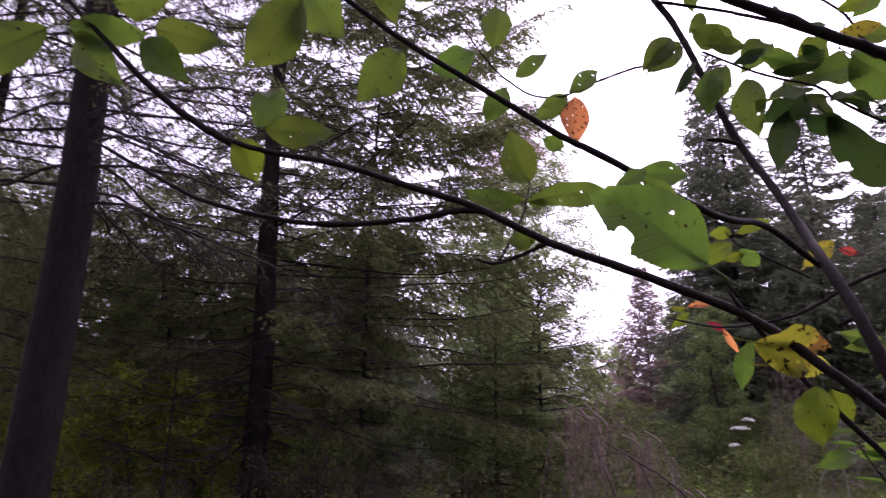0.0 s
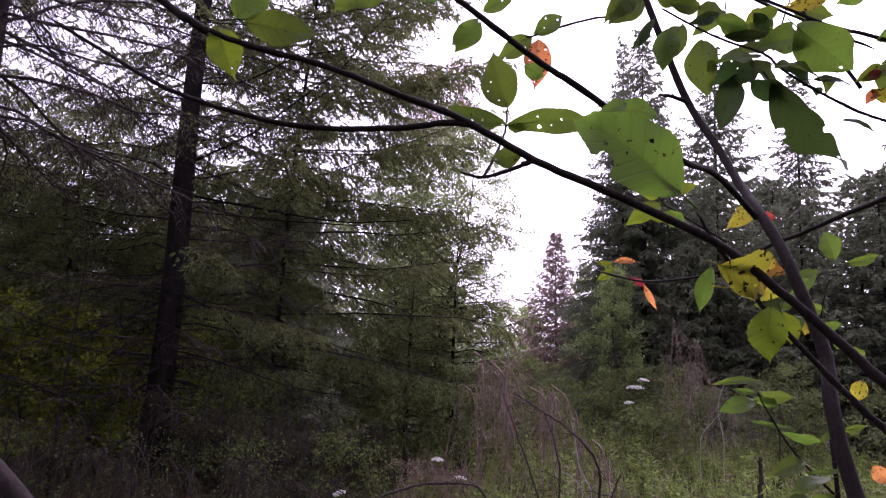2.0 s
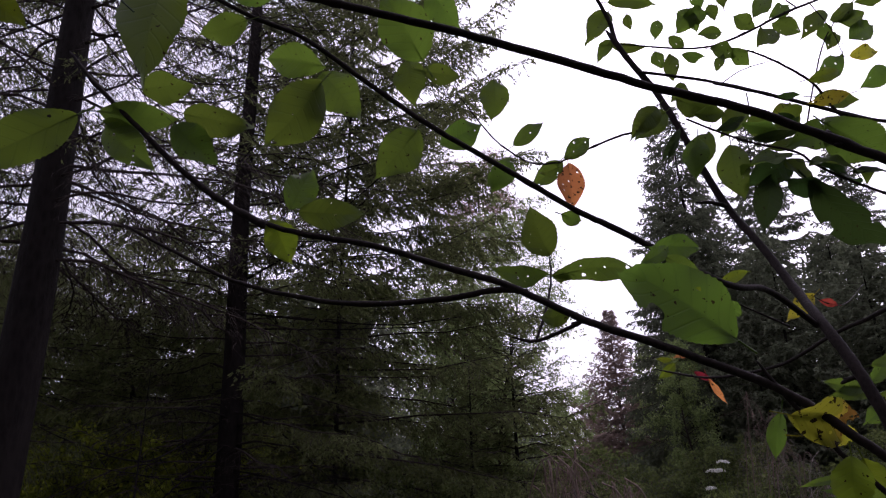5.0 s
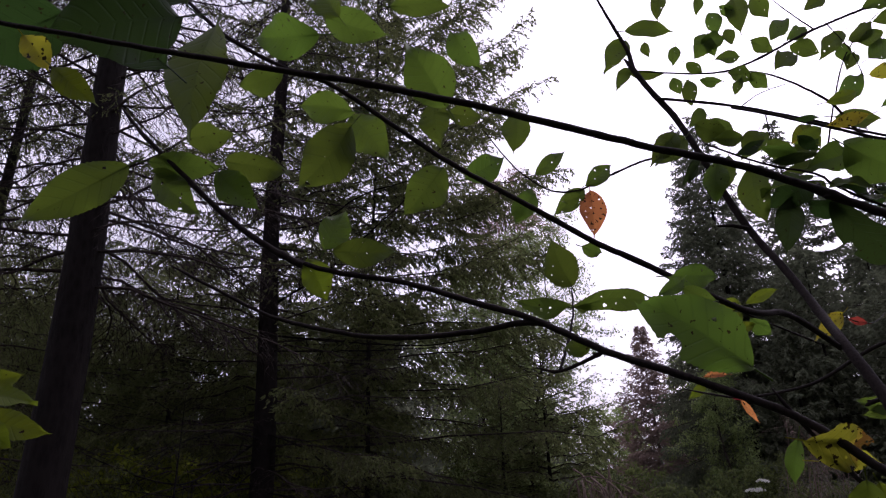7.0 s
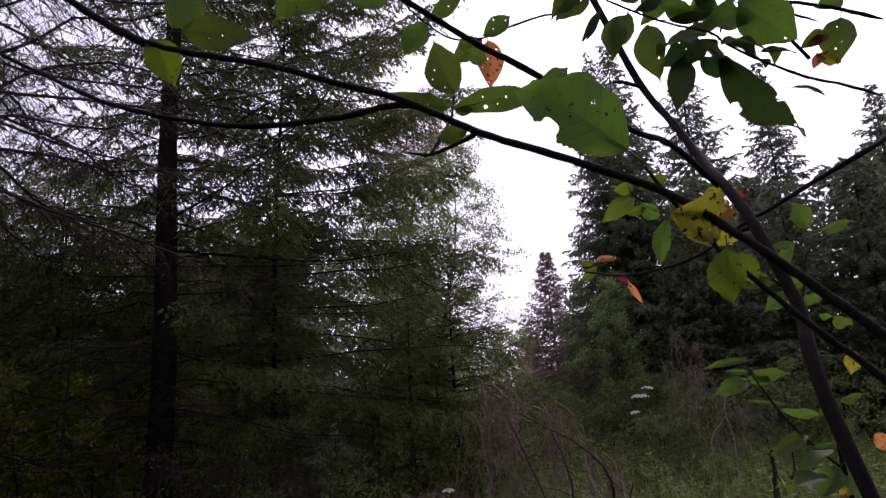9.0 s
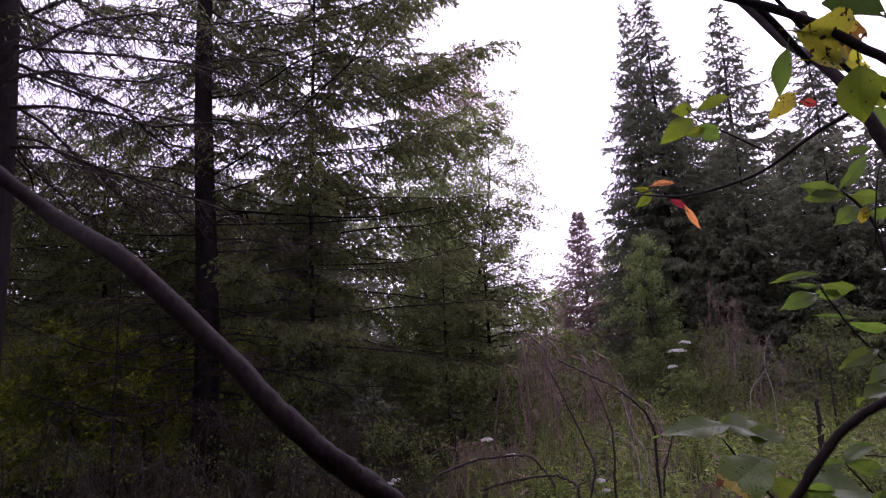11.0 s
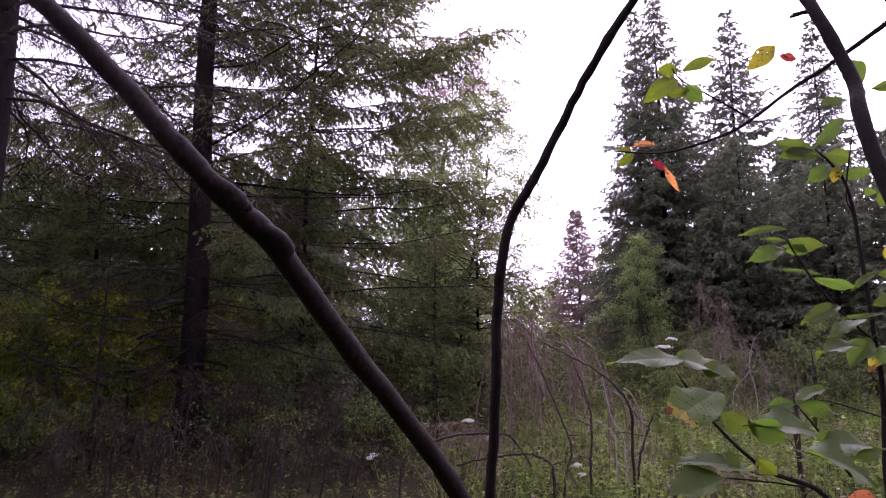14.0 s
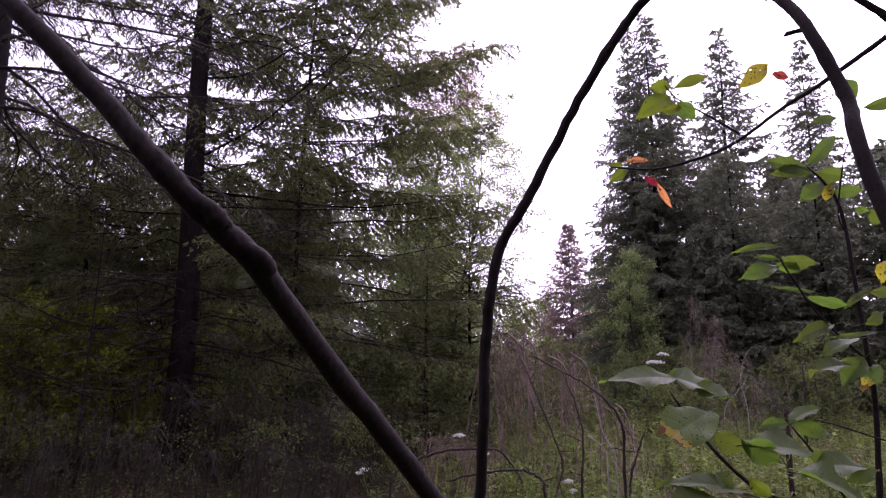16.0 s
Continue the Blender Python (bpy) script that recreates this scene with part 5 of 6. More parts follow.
leaf(bough_c, (-0.138, 0.660, 2.000), (-0.218, 0.672, 2.013), 0.060, (-0.21, -0.77, -0.60), green, holes=2)
leaf(bough_c, (-0.137, 0.680, 2.042), (-0.059, 0.692, 2.018), 0.045, (-0.05, -0.81, -0.58), green)
leaf(bough_c, (-0.056, 0.660, 2.033), (0.020, 0.672, 2.035), 0.028, (0.13, -0.75, -0.65), green)
leaf(bough_c, (-0.185, 0.680, 1.966), (-0.242, 0.692, 1.959), 0.036, (-0.08, -0.76, -0.65), green)
leaf(bough_c, (0.013, 0.850, 2.141), (0.057, 0.862, 2.080), 0.048, (-0.23, -0.91, -0.34), green)
leaf(bough_c, (-0.111, 0.640, 2.006), (-0.141, 0.652, 2.059), 0.042, (-0.32, -0.95, 0.03), green)
leaf(bough_c, (0.020, 0.930, 1.936), (0.083, 0.942, 1.976), 0.047, (0.33, -0.91, -0.26), green, holes=1)
leaf(bough_c, (0.115, 1.040, 2.112), (0.106, 1.052, 2.035), 0.055, (-0.04, -0.99, -0.15), green)
leaf(bough_c, (0.088, 0.970, 1.889), (0.128, 0.982, 1.942), 0.029, (0.26, -0.96, 0.02), green, holes=1)
leaf(bough_c, (0.125, 0.950, 1.915), (0.089, 0.962, 1.869), 0.038, (0.06, -0.95, -0.30), green)
leaf(bough_c, (0.208, 0.700, 1.668), (0.205, 0.712, 1.684), 0.021, (-0.55, -0.71, 0.44), yellow_green)
leaf(bough_c, (0.237, 0.740, 1.712), (0.296, 0.752, 1.712), 0.029, (0.19, -0.94, -0.30), green, holes=2)

# near leaves at the end of the top bough
leaf(bough_d, (-0.173, 0.420, 1.829), (-0.245, 0.380, 1.788), 0.058, (0.62, -0.60, -0.51), shaded_green)
leaf(bough_d, (-0.170, 0.420, 1.839), (-0.216, 0.432, 1.890), 0.053, (-0.29, -0.96, -0.03), shaded_green)
leaf(bough_d, (-0.273, 0.440, 1.860), (-0.357, 0.452, 1.835), 0.065, (0.14, -0.64, -0.76), shaded_green)
leaf(bough_d, (-0.199, 0.460, 1.817), (-0.253, 0.472, 1.874), 0.046, (-0.21, -0.98, 0.01), shaded_green)
leaf(bough_d, (-0.260, 0.420, 1.794), (-0.231, 0.432, 1.768), 0.021, (0.20, -0.95, -0.22), yellow_green)
leaf(bough_d, (-0.287, 0.420, 1.823), (-0.271, 0.432, 1.799), 0.023, (0.35, -0.91, -0.23), yellow)
leaf(bough_d, (-0.264, 0.420, 1.560), (-0.226, 0.432, 1.549), 0.018, (0.31, -0.95, 0.01), yellow_green)
leaf(bough_d, (-0.274, 0.430, 1.573), (-0.245, 0.442, 1.568), 0.014, (0.40, -0.70, 0.60), yellow_green)
leaf(bough_d, (-0.283, 0.440, 1.578), (-0.264, 0.452, 1.588), 0.016, (0.58, -0.80, -0.14), yellow_green)
leaf(bough_d, (-0.255, 0.410, 1.556), (-0.241, 0.422, 1.541), 0.020, (0.59, -0.80, -0.06), yellow_green)

# leaves of the fine twig with the orange leaf
leaf(twig_i, (0.244, 1.120, 1.990), (0.243, 1.132, 1.900), 0.050, (-0.19, -0.97, -0.13), orange, holes=6)
leaf(twig_i, (0.145, 1.080, 2.008), (0.203, 1.092, 2.058), 0.031, (0.31, -0.94, -0.13), green, holes=1)
leaf(twig_i, (0.237, 1.120, 2.001), (0.294, 1.132, 2.047), 0.036, (0.27, -0.96, -0.09), green, holes=3)
leaf(twig_i, (0.234, 1.120, 1.994), (0.174, 1.132, 1.950), 0.038, (0.01, -0.96, -0.28), green, holes=3)
leaf(twig_i, (0.211, 1.040, 1.946), (0.180, 1.052, 1.942), 0.032, (-0.25, -0.84, -0.49), green)

# small leaves of the crown
leaf(spire, (0.380, 1.210, 2.399), (0.486, 1.222, 2.397), 0.042, (0.10, -0.94, -0.33), green)
leaf(spire, (0.380, 1.210, 2.375), (0.326, 1.222, 2.305), 0.054, (-0.17, -0.99, -0.04), green, holes=1)
leaf(spire, (0.417, 1.210, 2.367), (0.425, 1.222, 2.337), 0.033, (-0.53, -0.73, -0.43), green, holes=2)
leaf(spire, (0.379, 1.210, 2.306), (0.346, 1.222, 2.259), 0.029, (-0.17, -0.98, -0.12), green)
leaf(spire, (0.374, 1.210, 2.293), (0.457, 1.222, 2.297), 0.022, (0.14, -0.72, -0.68), green, holes=1)
leaf(spire, (0.467, 1.210, 2.490), (0.458, 1.222, 2.425), 0.035, (-0.33, -0.93, -0.13), green, holes=2)
leaf(twig_b, (0.568, 1.250, 2.509), (0.558, 1.262, 2.464), 0.024, (-0.30, -0.94, -0.18), green)
leaf(twig_b, (0.496, 1.250, 2.381), (0.486, 1.262, 2.335), 0.029, (-0.23, -0.95, -0.20), green, holes=1)
leaf(twig_b, (0.585, 1.250, 2.464), (0.597, 1.262, 2.409), 0.045, (-0.38, -0.88, -0.27), green, holes=2)
leaf(twig_b, (0.570, 1.250, 2.408), (0.530, 1.262, 2.349), 0.053, (0.04, -0.97, -0.23), green)
leaf(twig_b, (0.549, 1.250, 2.383), (0.613, 1.262, 2.401), 0.041, (0.27, -0.90, -0.33), green, holes=1)
leaf(twig_b, (0.572, 1.250, 2.387), (0.581, 1.262, 2.353), 0.032, (-0.19, -0.91, -0.38), green, holes=2)
leaf(twig_b, (0.611, 1.250, 2.416), (0.623, 1.262, 2.377), 0.030, (-0.18, -0.92, -0.33), green)
leaf(twig_b, (0.575, 1.250, 2.339), (0.638, 1.262, 2.352), 0.032, (0.23, -0.95, -0.22), green, holes=1)
leaf(twig_a, (0.487, 1.190, 2.294), (0.522, 1.202, 2.278), 0.035, (-0.22, -0.50, -0.84), green, holes=2)
leaf(twig_a, (0.507, 1.190, 2.252), (0.561, 1.202, 2.253), 0.024, (0.15, -0.61, -0.78), green)
leaf(twig_a, (0.454, 1.190, 2.261), (0.471, 1.202, 2.225), 0.037, (-0.52, -0.71, -0.48), green, holes=1)
leaf(twig_a, (0.486, 1.190, 2.253), (0.488, 1.202, 2.195), 0.034, (-0.50, -0.85, -0.19), green, holes=2)
leaf(twig_b, (0.642, 1.250, 2.501), (0.648, 1.262, 2.405), 0.052, (-0.55, -0.83, -0.13), green)
leaf(twig_b, (0.681, 1.250, 2.498), (0.717, 1.262, 2.444), 0.047, (-0.51, -0.70, -0.50), green, holes=1)
leaf(twig_b, (0.608, 1.250, 2.478), (0.649, 1.262, 2.463), 0.028, (-0.07, -0.68, -0.73), green, holes=2)
leaf(twig_b, (0.701, 1.250, 2.379), (0.754, 1.262, 2.444), 0.043, (0.06, -0.99, 0.13), green)
leaf(twig_b, (0.737, 1.250, 2.376), (0.792, 1.262, 2.416), 0.037, (0.23, -0.97, -0.03), green, holes=1)
leaf(twig_b, (0.739, 1.250, 2.364), (0.805, 1.262, 2.345), 0.043, (-0.01, -0.82, -0.57), green, holes=2)
leaf(twig_b, (0.658, 1.250, 2.382), (0.707, 1.262, 2.358), 0.039, (-0.07, -0.83, -0.55), green)
leaf(twig_d, (0.681, 1.220, 2.286), (0.733, 1.232, 2.333), 0.053, (0.04, -0.98, 0.20), green, holes=1)
leaf(twig_d, (0.580, 1.220, 2.283), (0.636, 1.232, 2.270), 0.037, (0.10, -0.91, -0.40), green, holes=2)
leaf(twig_d, (0.627, 1.220, 2.282), (0.663, 1.232, 2.246), 0.040, (-0.52, -0.50, -0.69), green)
leaf(twig_d, (0.606, 1.220, 2.270), (0.589, 1.232, 2.233), 0.022, (-0.50, -0.87, -0.06), green, holes=1)
leaf(twig_e, (0.865, 1.260, 2.397), (0.803, 1.272, 2.334), 0.044, (-0.24, -0.97, 0.06), green, holes=2)
leaf(twig_e, (0.868, 1.260, 2.372), (0.942, 1.272, 2.427), 0.039, (0.30, -0.93, -0.20), green)
leaf(twig_e, (0.852, 1.260, 2.365), (0.862, 1.272, 2.320), 0.041, (-0.64, -0.70, -0.33), green, holes=1)
leaf(twig_e, (0.875, 1.260, 2.342), (0.854, 1.272, 2.301), 0.031, (-0.40, -0.91, -0.06), green, holes=2)
leaf(twig_e, (0.889, 1.260, 2.371), (0.960, 1.272, 2.395), 0.042, (0.29, -0.87, -0.41), green)
leaf(twig_e, (0.899, 1.260, 2.323), (0.970, 1.272, 2.367), 0.052, (0.21, -0.97, -0.08), green, holes=1)
leaf(twig_e, (0.872, 1.260, 2.285), (0.811, 1.272, 2.220), 0.049, (-0.08, -0.99, -0.11), green, holes=2)
leaf(twig_e, (0.797, 1.260, 2.188), (0.899, 1.272, 2.183), 0.042, (0.08, -0.90, -0.43), green)
leaf(twig_d, (0.630, 1.220, 2.140), (0.569, 1.232, 2.082), 0.037, (0.05, -0.97, -0.25), green, holes=1)
leaf(twig_d, (0.715, 1.220, 2.144), (0.731, 1.232, 2.093), 0.028, (-0.28, -0.91, -0.30), green, holes=2)
leaf(twig_e, (1.006, 1.260, 2.439), (0.936, 1.272, 2.424), 0.043, (0.02, -0.71, -0.71), green)
leaf(twig_e, (0.966, 1.260, 2.252), (0.904, 1.272, 2.210), 0.063, (0.10, -0.91, -0.40), green, holes=1)
leaf(twig_e, (0.993, 1.260, 2.479), (0.920, 1.272, 2.456), 0.044, (-0.11, -0.98, -0.18), green, holes=2)
leaf(twig_b, (0.843, 1.250, 2.491), (0.792, 1.262, 2.459), 0.039, (-0.15, -0.98, -0.13), green)
leaf(twig_e, (0.884, 1.250, 2.277), (0.956, 1.262, 2.294), 0.036, (0.24, -0.87, -0.43), yellow)
leaf(twig_a, (0.717, 1.220, 2.152), (0.676, 1.232, 2.113), 0.032, (-0.16, -0.98, -0.13), yellow_green)

# leaves in the fork of the stem
leaf(stem, (0.437, 1.140, 2.096), (0.376, 1.152, 2.044), 0.050, (-0.01, -0.98, -0.21), green, holes=1)
leaf(stem, (0.499, 1.120, 2.041), (0.462, 1.132, 1.960), 0.047, (-0.22, -0.97, -0.04), green)
leaf(stem, (0.458, 1.140, 2.060), (0.417, 1.152, 1.998), 0.018, (-0.13, -0.99, -0.11), shaded_green)
leaf(twig_j, (0.525, 1.100, 2.005), (0.539, 1.112, 1.901), 0.060, (-0.60, -0.78, -0.17), green, holes=1)
leaf(stem, (0.491, 1.160, 2.167), (0.460, 1.172, 2.132), 0.031, (-0.11, -0.97, -0.24), green)
leaf(stem, (0.492, 1.140, 2.132), (0.539, 1.152, 2.083), 0.041, (-0.48, -0.62, -0.62), green)
leaf(twig_j, (0.563, 1.120, 2.090), (0.532, 1.132, 2.040), 0.042, (-0.21, -0.97, -0.10), green)
leaf(twig_j, (0.577, 1.120, 2.071), (0.629, 1.132, 2.035), 0.043, (-0.41, -0.52, -0.75), green)
leaf(twig_j, (0.622, 1.140, 2.057), (0.682, 1.152, 2.059), 0.054, (0.20, -0.97, -0.17), green, holes=2)
leaf(twig_j, (0.670, 1.140, 2.066), (0.634, 1.152, 2.078), 0.029, (-0.35, -0.93, -0.12), yellow)
leaf(twig_j, (0.655, 1.140, 2.097), (0.679, 1.152, 2.055), 0.032, (-0.44, -0.77, -0.47), shaded_green)
leaf(twig_j, (0.616, 1.080, 1.973), (0.528, 1.092, 1.950), 0.057, (-0.27, -0.63, 0.73), green, holes=1)
leaf(twig_j, (0.621, 1.100, 1.968), (0.539, 1.112, 1.934), 0.070, (-0.12, -0.99, -0.06), shaded_green, holes=2)
leaf(twig_j, (0.584, 1.100, 1.946), (0.556, 1.112, 1.841), 0.049, (-0.38, -0.92, -0.00), shaded_green)
leaf(twig_j, (0.600, 1.080, 1.963), (0.652, 1.092, 1.907), 0.048, (0.38, -0.91, 0.16), green, holes=1)
leaf(twig_j, (0.659, 1.120, 2.016), (0.600, 1.132, 2.011), 0.031, (-0.20, -0.97, 0.13), green)
leaf(twig_j, (0.635, 1.070, 1.953), (0.717, 1.082, 1.916), 0.056, (0.33, -0.82, 0.47), shaded_green)
leaf(twig_j, (0.619, 1.060, 1.919), (0.789, 1.120, 1.808), 0.071, (-0.35, -0.49, -0.80), shaded_green, holes=1, bites=((.38, .98, .05), (.55, -.98, .04)))
leaf(twig_j, (0.590, 1.070, 1.920), (0.663, 1.082, 1.914), 0.046, (0.01, -0.48, -0.88), shaded_green)
leaf(twig_j, (0.668, 1.060, 2.021), (0.777, 1.072, 1.953), 0.101, (-0.37, -0.61, -0.70), green, holes=1)
leaf(twig_j, (0.708, 1.080, 2.014), (0.608, 1.092, 1.991), 0.057, (-0.13, -0.99, 0.04), green, bites=((.25, .9, .06),))
leaf(twig_j, (0.623, 1.050, 1.946), (0.725, 1.062, 1.920), 0.065, (0.26, -0.69, 0.68), green, holes=3)
leaf(twig_j, (0.686, 1.050, 1.925), (0.765, 1.062, 1.923), 0.016, (0.15, -0.92, 0.35), shaded_green)
leaf(twig_j, (0.722, 1.040, 1.854), (0.785, 1.052, 1.845), 0.012, (0.22, -0.93, 0.31), shaded_green)
leaf(twig_j, (0.503, 1.100, 2.035), (0.567, 1.112, 2.067), 0.024, (0.41, -0.74, -0.53), shaded_green)
leaf(twig_j, (0.550, 1.100, 2.046), (0.623, 1.112, 2.038), 0.031, (-0.02, -0.47, -0.88), green)
leaf(twig_j, (0.565, 1.100, 2.015), (0.667, 1.112, 2.034), 0.024, (0.22, -0.54, -0.82), shaded_green)
leaf(twig_k, (0.664, 1.100, 2.078), (0.614, 1.112, 2.053), 0.029, (-0.19, -0.98, -0.08), yellow_green)
leaf(twig_k, (0.619, 1.100, 2.065), (0.653, 1.112, 2.038), 0.025, (-0.27, -0.71, -0.65), shaded_green)
leaf(twig_k, (0.738, 1.080, 2.087), (0.659, 1.092, 2.073), 0.027, (-0.06, -0.89, -0.45), yellow, holes=1)
leaf(twig_k, (0.610, 1.080, 2.088), (0.661, 1.092, 2.094), 0.016, (0.20, -0.40, -0.90), shaded_green)
leaf(twig_k, (0.671, 1.080, 2.117), (0.741, 1.092, 2.142), 0.028, (0.29, -0.88, -0.39), yellow_green)
leaf(stem, (0.469, 1.100, 2.021), (0.458, 1.112, 1.941), 0.047, (-0.32, -0.94, -0.10), green)
leaf(stem, (0.416, 1.120, 2.096), (0.363, 1.132, 2.036), 0.046, (0.01, -0.98, -0.21), green)
leaf(stem, (0.451, 1.120, 2.111), (0.515, 1.132, 2.092), 0.057, (-0.05, -0.77, -0.64), green, holes=2)
leaf(stem, (0.475, 1.110, 2.074), (0.539, 1.122, 2.080), 0.033, (0.21, -0.82, -0.53), green)
leaf(stem, (0.443, 1.120, 2.030), (0.421, 1.132, 1.993), 0.013, (-0.16, -0.96, -0.22), shaded_green)
leaf(twig_k, (0.773, 1.000, 1.930), (0.722, 1.012, 1.905), 0.027, (-0.13, -0.97, -0.19), yellow_green)
leaf(twig_k, (0.760, 0.998, 1.920), (0.735, 1.010, 1.910), 0.017, (-0.32, -0.90, -0.29), red)
leaf(twig_k, (0.752, 1.000, 1.892), (0.740, 1.012, 1.869), 0.017, (-0.50, -0.84, -0.19), orange)
leaf(twig_k, (0.745, 1.000, 1.891), (0.794, 1.012, 1.881), 0.023, (0.04, -0.75, -0.66), yellow)
leaf(twig_k, (0.797, 1.000, 1.955), (0.784, 1.012, 1.874), 0.071, (-0.59, -0.81, -0.03), green, holes=3)
leaf(twig_k, (0.829, 1.020, 2.008), (0.778, 1.032, 1.991), 0.040, (-0.12, -0.94, -0.31), green)

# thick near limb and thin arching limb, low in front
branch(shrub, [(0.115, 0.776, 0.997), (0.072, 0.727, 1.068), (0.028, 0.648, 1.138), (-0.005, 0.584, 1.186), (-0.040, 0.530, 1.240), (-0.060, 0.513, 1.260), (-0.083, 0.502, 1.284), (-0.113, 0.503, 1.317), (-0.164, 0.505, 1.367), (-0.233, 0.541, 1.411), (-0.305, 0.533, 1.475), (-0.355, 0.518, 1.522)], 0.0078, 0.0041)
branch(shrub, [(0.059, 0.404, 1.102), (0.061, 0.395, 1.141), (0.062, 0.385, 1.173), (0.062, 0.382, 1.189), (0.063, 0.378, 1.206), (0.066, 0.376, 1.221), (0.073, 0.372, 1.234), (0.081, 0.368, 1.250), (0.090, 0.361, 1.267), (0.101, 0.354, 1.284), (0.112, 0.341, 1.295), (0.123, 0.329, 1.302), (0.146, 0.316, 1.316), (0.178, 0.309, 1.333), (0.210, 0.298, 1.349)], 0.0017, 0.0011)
branch(shrub, [(-0.064, 0.506, 1.267), (-0.056, 0.506, 1.261), (-0.052, 0.512, 1.254)], 0.0035, 0.0052)
branch(shrub, [(-0.044, 0.521, 1.247), (-0.035, 0.522, 1.241), (-0.032, 0.533, 1.234)], 0.0035, 0.0054)

# reddening twig behind the stem
red_twig = branch(sapling, [(0.991, 1.157, 1.820), (0.909, 1.157, 1.777), (0.894, 1.264, 1.764), (0.865, 1.361, 1.741), (0.835, 1.433, 1.724), (0.782, 1.530, 1.682), (0.735, 1.603, 1.669), (0.661, 1.700, 1.669), (0.568, 1.802, 1.705)], 0.0055, 0.0024)
trio_twig = branch(sapling, [(0.945, 1.800, 1.807), (0.816, 1.770, 1.861), (0.751, 1.760, 1.891), (0.723, 1.760, 1.927)], 0.0028, 0.0016)
leaf(trio_twig, (0.741, 1.760, 1.922), (0.685, 1.772, 1.920), 0.043, (-0.18, -0.90, -0.39), yellow_green)
leaf(trio_twig, (0.753, 1.760, 1.919), (0.855, 1.772, 1.956), 0.034, (0.20, -0.95, -0.24), yellow_green)
leaf(trio_twig, (0.739, 1.760, 1.893), (0.638, 1.772, 1.823), 0.056, (-0.02, -0.99, -0.14), yellow_green)
leaf(trio_twig, (0.768, 1.760, 1.862), (0.708, 1.772, 1.853), 0.030, (-0.14, -0.93, -0.34), yellow_green)
leaf(trio_twig, (0.760, 1.760, 1.878), (0.812, 1.772, 1.833), 0.060, (-0.25, -0.83, -0.51), green)
leaf(red_twig, (0.786, 1.390, 1.800), (0.723, 1.402, 1.747), 0.041, (-0.12, -0.99, -0.09), yellow, holes=2)
yellow_stalk = branch(sapling, [(1.076, 1.660, 1.883), (0.916, 1.500, 1.801), (0.815, 1.400, 1.783), (0.782, 1.390, 1.798)], 0.0012, 0.0008)
leaf(yellow_stalk, (0.835, 1.400, 1.779), (0.804, 1.412, 1.793), 0.020, (-0.48, -0.78, -0.39), red)
leaf(red_twig, (0.711, 1.870, 1.747), (0.644, 1.882, 1.743), 0.022, (-0.18, -0.96, 0.23), orange)
leaf(red_twig, (0.701, 1.880, 1.704), (0.755, 1.892, 1.678), 0.020, (-0.02, -0.89, -0.46), red)
leaf(red_twig, (0.738, 1.880, 1.688), (0.785, 1.892, 1.613), 0.020, (-0.57, -0.67, -0.47), orange)
leaf(red_twig, (0.658, 1.890, 1.729), (0.606, 1.902, 1.686), 0.030, (-0.13, -0.98, -0.12), yellow_green)
leaf(red_twig, (0.650, 1.890, 1.739), (0.605, 1.902, 1.746), 0.017, (-0.29, -0.91, -0.30), yellow_green)

# leafy sapling beside the stem
sap_stem = branch(sapling, [(1.059, 1.550, 0.741), (1.036, 1.540, 0.876), (1.034, 1.520, 1.089), (1.014, 1.500, 1.207), (1.005, 1.500, 1.352), (0.995, 1.500, 1.490), (0.976, 1.500, 1.560), (0.924, 1.500, 1.618)], 0.0068, 0.0025)
sap_twig = branch(sapling, [(1.018, 1.500, 1.190), (0.967, 1.500, 1.237), (0.904, 1.490, 1.297), (0.844, 1.480, 1.380), (0.829, 1.480, 1.410)], 0.0030, 0.0016)
branch(sapling, [(0.993, 1.500, 1.477), (0.977, 1.490, 1.513), (0.997, 1.480, 1.638), (1.020, 1.480, 1.677)], 0.0016, 0.0010)
leaf(sap_stem, (0.920, 1.500, 1.615), (0.828, 1.512, 1.636), 0.040, (-0.14, -0.99, -0.04), green)
leaf(sap_stem, (0.929, 1.500, 1.602), (0.841, 1.512, 1.602), 0.038, (-0.13, -0.99, 0.06), green)
leaf(sap_stem, (0.929, 1.500, 1.624), (1.010, 1.512, 1.700), 0.039, (0.16, -0.99, -0.01), green)
leaf(sap_stem, (0.940, 1.500, 1.607), (1.018, 1.512, 1.599), 0.042, (0.03, -0.71, -0.70), green)
leaf(sap_stem, (0.955, 1.500, 1.582), (0.902, 1.512, 1.540), 0.041, (-0.42, -0.86, 0.30), green)
leaf(sap_stem, (0.979, 1.500, 1.561), (1.060, 1.512, 1.571), 0.033, (0.18, -0.83, -0.53), green)
leaf(sap_stem, (1.056, 1.500, 1.522), (1.108, 1.512, 1.500), 0.052, (-0.20, -0.60, -0.78), green)
leaf(sap_stem, (1.025, 1.500, 1.528), (1.065, 1.512, 1.521), 0.021, (0.07, -0.66, -0.75), green)
leaf(sap_stem, (0.966, 1.490, 1.576), (0.957, 1.502, 1.538), 0.029, (-0.54, -0.83, -0.14), yellow)
leaf(sap_twig, (0.838, 1.490, 1.434), (0.734, 1.502, 1.421), 0.019, (-0.15, -0.94, 0.31), green)
leaf(sap_twig, (0.833, 1.490, 1.409), (0.773, 1.502, 1.416), 0.014, (-0.16, -0.96, 0.24), green)
leaf(sap_twig, (0.841, 1.490, 1.414), (0.931, 1.502, 1.402), 0.036, (0.01, -0.75, -0.66), green)
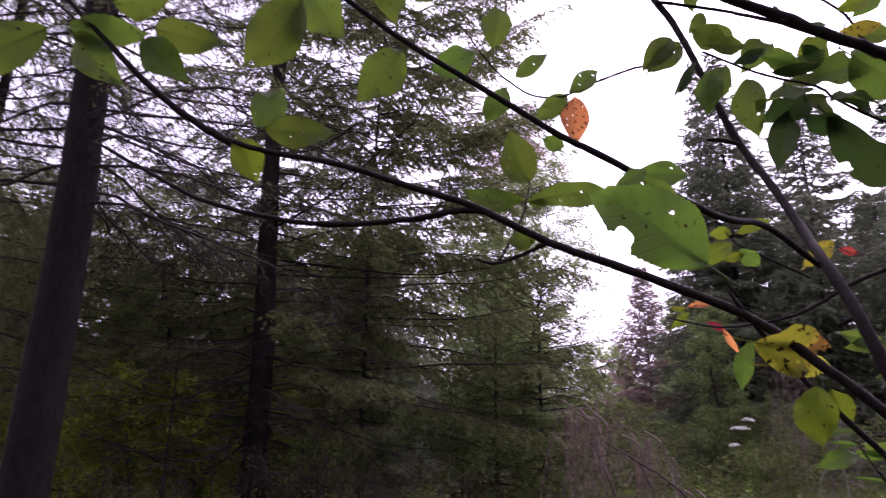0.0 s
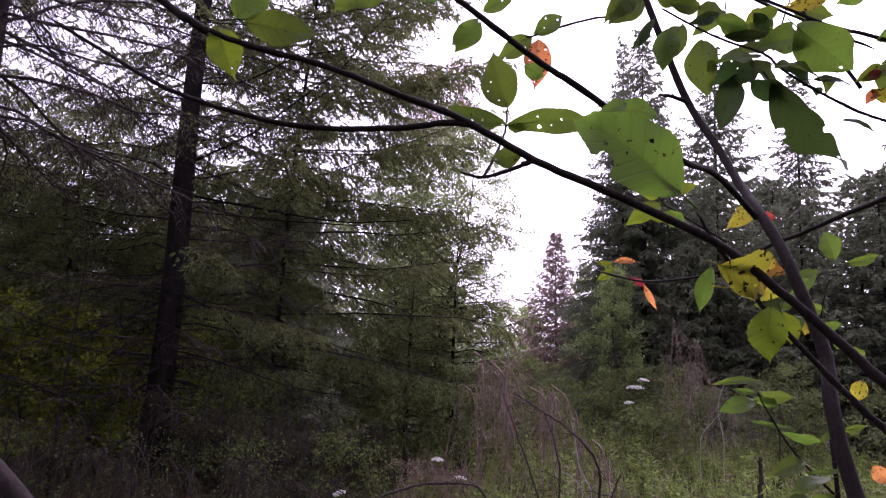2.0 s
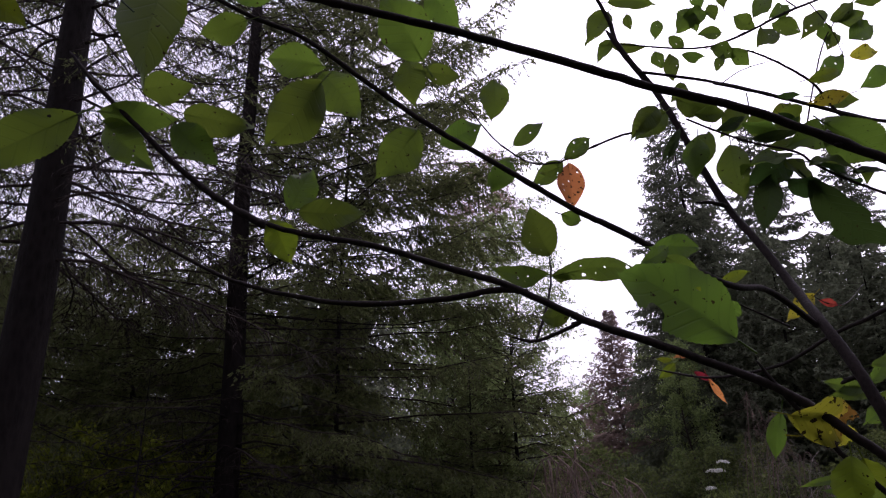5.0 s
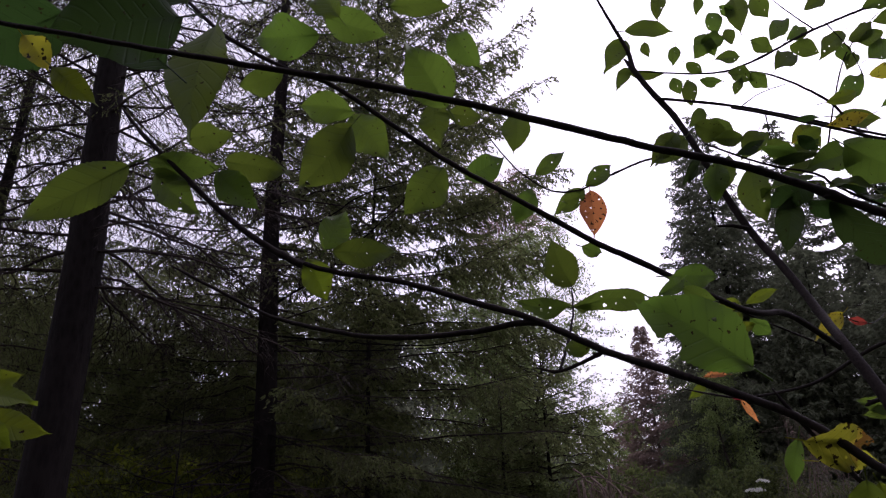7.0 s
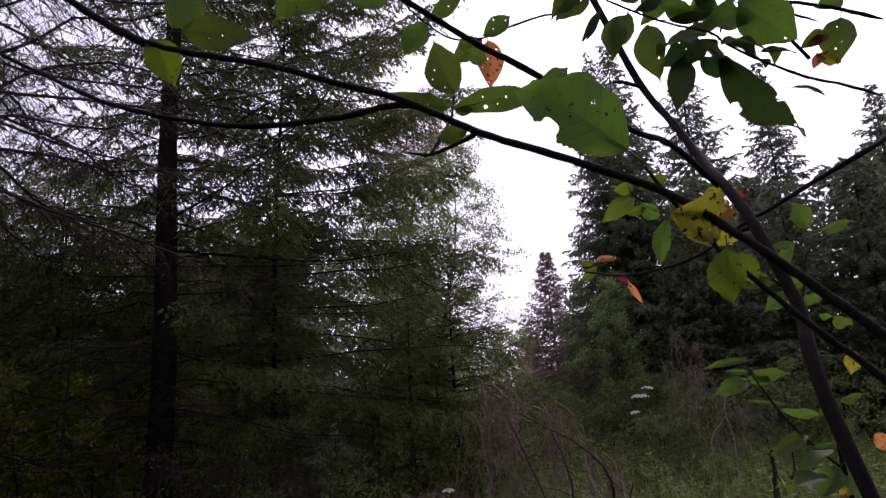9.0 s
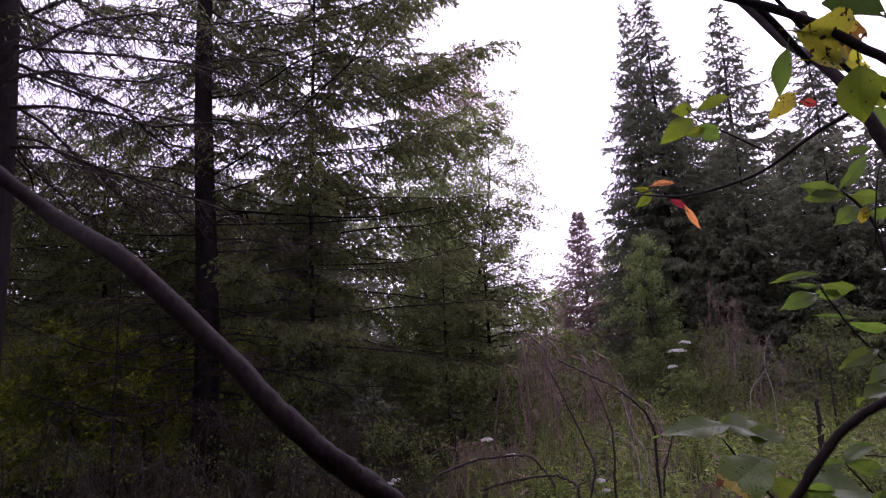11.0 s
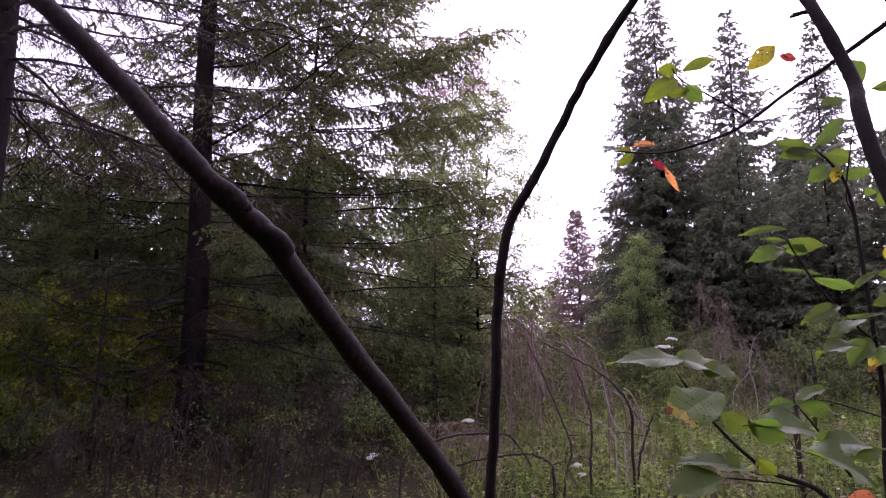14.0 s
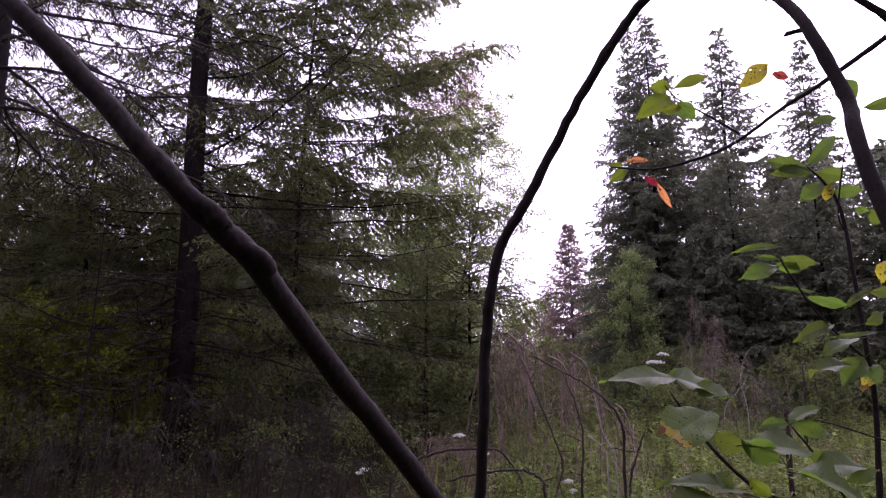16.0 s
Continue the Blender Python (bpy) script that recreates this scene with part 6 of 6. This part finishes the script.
leaf(sap_twig, (0.827, 1.490, 1.399), (0.891, 1.502, 1.387), 0.033, (-0.00, -0.72, -0.69), green)
leaf(sap_twig, (0.832, 1.490, 1.392), (0.746, 1.502, 1.362), 0.041, (-0.27, -0.88, 0.40), green)
leaf(sap_twig, (0.909, 1.490, 1.336), (0.803, 1.502, 1.350), 0.011, (-0.08, -0.96, 0.26), green)
leaf(sap_twig, (0.885, 1.490, 1.329), (0.991, 1.502, 1.309), 0.028, (-0.04, -0.77, -0.63), green)
leaf(sap_twig, (1.028, 1.490, 1.342), (0.973, 1.502, 1.301), 0.020, (-0.50, -0.72, 0.47), green)
leaf(sap_twig, (1.028, 1.490, 1.339), (1.095, 1.502, 1.348), 0.027, (0.21, -0.88, -0.42), green)
leaf(sap_twig, (0.941, 1.490, 1.269), (0.857, 1.502, 1.234), 0.039, (-0.32, -0.80, 0.50), green)
leaf(sap_twig, (1.036, 1.490, 1.255), (0.932, 1.502, 1.243), 0.012, (-0.15, -0.89, 0.43), green)
leaf(sap_twig, (1.009, 1.490, 1.273), (1.061, 1.502, 1.298), 0.032, (0.24, -0.97, -0.03), green)
leaf(sap_twig, (0.999, 1.490, 1.200), (0.950, 1.502, 1.135), 0.066, (-0.70, -0.58, 0.42), green)
leaf(sap_twig, (1.031, 1.490, 1.186), (0.994, 1.502, 1.132), 0.044, (-0.74, -0.55, 0.38), browning)
leaf(sap_twig, (0.983, 1.470, 1.240), (0.896, 1.482, 1.200), 0.041, (-0.42, -0.41, 0.81), green)
leaf(sap_twig, (0.955, 1.470, 1.186), (0.869, 1.482, 1.163), 0.054, (-0.29, -0.42, 0.86), green)
low_stem = branch(sapling, [(0.736, 1.200, 0.890), (0.683, 1.220, 0.957), (0.628, 1.250, 0.978), (0.584, 1.270, 1.016), (0.539, 1.290, 1.074), (0.498, 1.300, 1.141)], 0.0045, 0.0018)
low_twig = branch(sapling, [(0.796, 1.300, 0.962), (0.752, 1.300, 1.029), (0.707, 1.300, 1.087)], 0.0028, 0.0014)
branch(sapling, [(0.987, 1.400, 1.034), (0.886, 1.380, 1.063), (0.819, 1.360, 1.081), (0.780, 1.350, 1.087)], 0.0016, 0.0010)
low_twig_c = branch(sapling, [(0.653, 1.200, 0.966), (0.572, 1.200, 0.977), (0.500, 1.200, 0.983)], 0.0016, 0.0010)
leaf(low_stem, (0.514, 1.300, 1.161), (0.358, 1.250, 1.156), 0.045, (0.18, -0.63, 0.76), green, sag=.08)
leaf(low_stem, (0.497, 1.300, 1.166), (0.606, 1.312, 1.127), 0.072, (0.33, -0.56, 0.76), green)
leaf(low_stem, (0.544, 1.300, 1.151), (0.590, 1.250, 1.119), 0.046, (-0.22, -0.66, 0.72), green, bites=((.75, .9, .2),))
leaf(low_stem, (0.559, 1.280, 1.108), (0.433, 1.220, 1.050), 0.085, (-0.05, -0.65, 0.76), browning, bites=((.9, -.6, .15),))
leaf(low_stem, (0.564, 1.280, 1.075), (0.637, 1.292, 1.040), 0.044, (-0.16, -0.79, -0.60), green)
leaf(low_stem, (0.607, 1.270, 1.062), (0.680, 1.282, 1.022), 0.049, (-0.08, -0.90, -0.42), green)
leaf(low_stem, (0.616, 1.270, 1.053), (0.753, 1.282, 1.029), 0.070, (0.19, -0.49, 0.85), green)
leaf(low_twig, (0.709, 1.300, 1.085), (0.777, 1.312, 1.111), 0.032, (-0.24, -0.47, 0.85), green)
leaf(low_twig, (0.705, 1.300, 1.085), (0.656, 1.312, 1.076), 0.025, (-0.28, -0.84, 0.46), green)
leaf(low_twig, (0.713, 1.300, 1.090), (0.787, 1.312, 1.067), 0.033, (0.03, -0.92, -0.39), green)
leaf(low_twig, (0.658, 1.200, 1.019), (0.779, 1.212, 0.960), 0.084, (0.39, -0.63, 0.67), green, bites=((.6, -.95, .16),))
leaf(low_twig, (0.806, 1.250, 1.017), (0.706, 1.262, 1.014), 0.053, (-0.08, -0.52, 0.85), green)
leaf(low_twig, (0.765, 1.250, 0.999), (0.834, 1.262, 1.014), 0.028, (0.16, -0.99, 0.04), green)
leaf(low_twig_c, (0.566, 1.200, 0.991), (0.432, 1.212, 1.002), 0.046, (0.04, -0.44, 0.90), green)
leaf(low_twig_c, (0.517, 1.180, 0.985), (0.420, 1.192, 0.955), 0.064, (-0.31, -0.44, 0.84), green)
leaf(low_twig_c, (0.546, 1.200, 0.989), (0.520, 1.212, 1.026), 0.029, (0.13, -0.91, 0.39), green)
leaf(low_twig_c, (0.575, 1.200, 1.010), (0.616, 1.212, 0.981), 0.027, (-0.12, -0.84, -0.53), yellow_green)
leaf(sap_stem, (0.888, 1.300, 1.677), (0.878, 1.312, 1.738), 0.068, (-0.64, -0.77, 0.05), green)
leaf(sap_stem, (0.913, 1.300, 1.672), (0.997, 1.312, 1.695), 0.027, (0.24, -0.87, -0.43), green)
leaf(sap_stem, (0.808, 1.300, 1.643), (0.867, 1.312, 1.657), 0.020, (0.19, -0.98, 0.04), green)
leaf(sap_stem, (1.261, 1.720, 1.445), (1.245, 1.732, 1.385), 0.046, (-0.59, -0.81, -0.01), yellow, holes=2)
leaf(sap_stem, (1.099, 1.500, 1.264), (1.143, 1.512, 1.227), 0.047, (-0.13, -0.89, -0.45), orange, holes=1)
leaf(low_stem, (0.678, 1.321, 0.895), (0.742, 1.295, 0.916), 0.040, (0.10, -0.75, 0.60), orange)
leaf(low_stem, (0.835, 1.290, 0.924), (0.777, 1.317, 0.897), 0.045, (-0.10, -0.75, 0.60), orange)
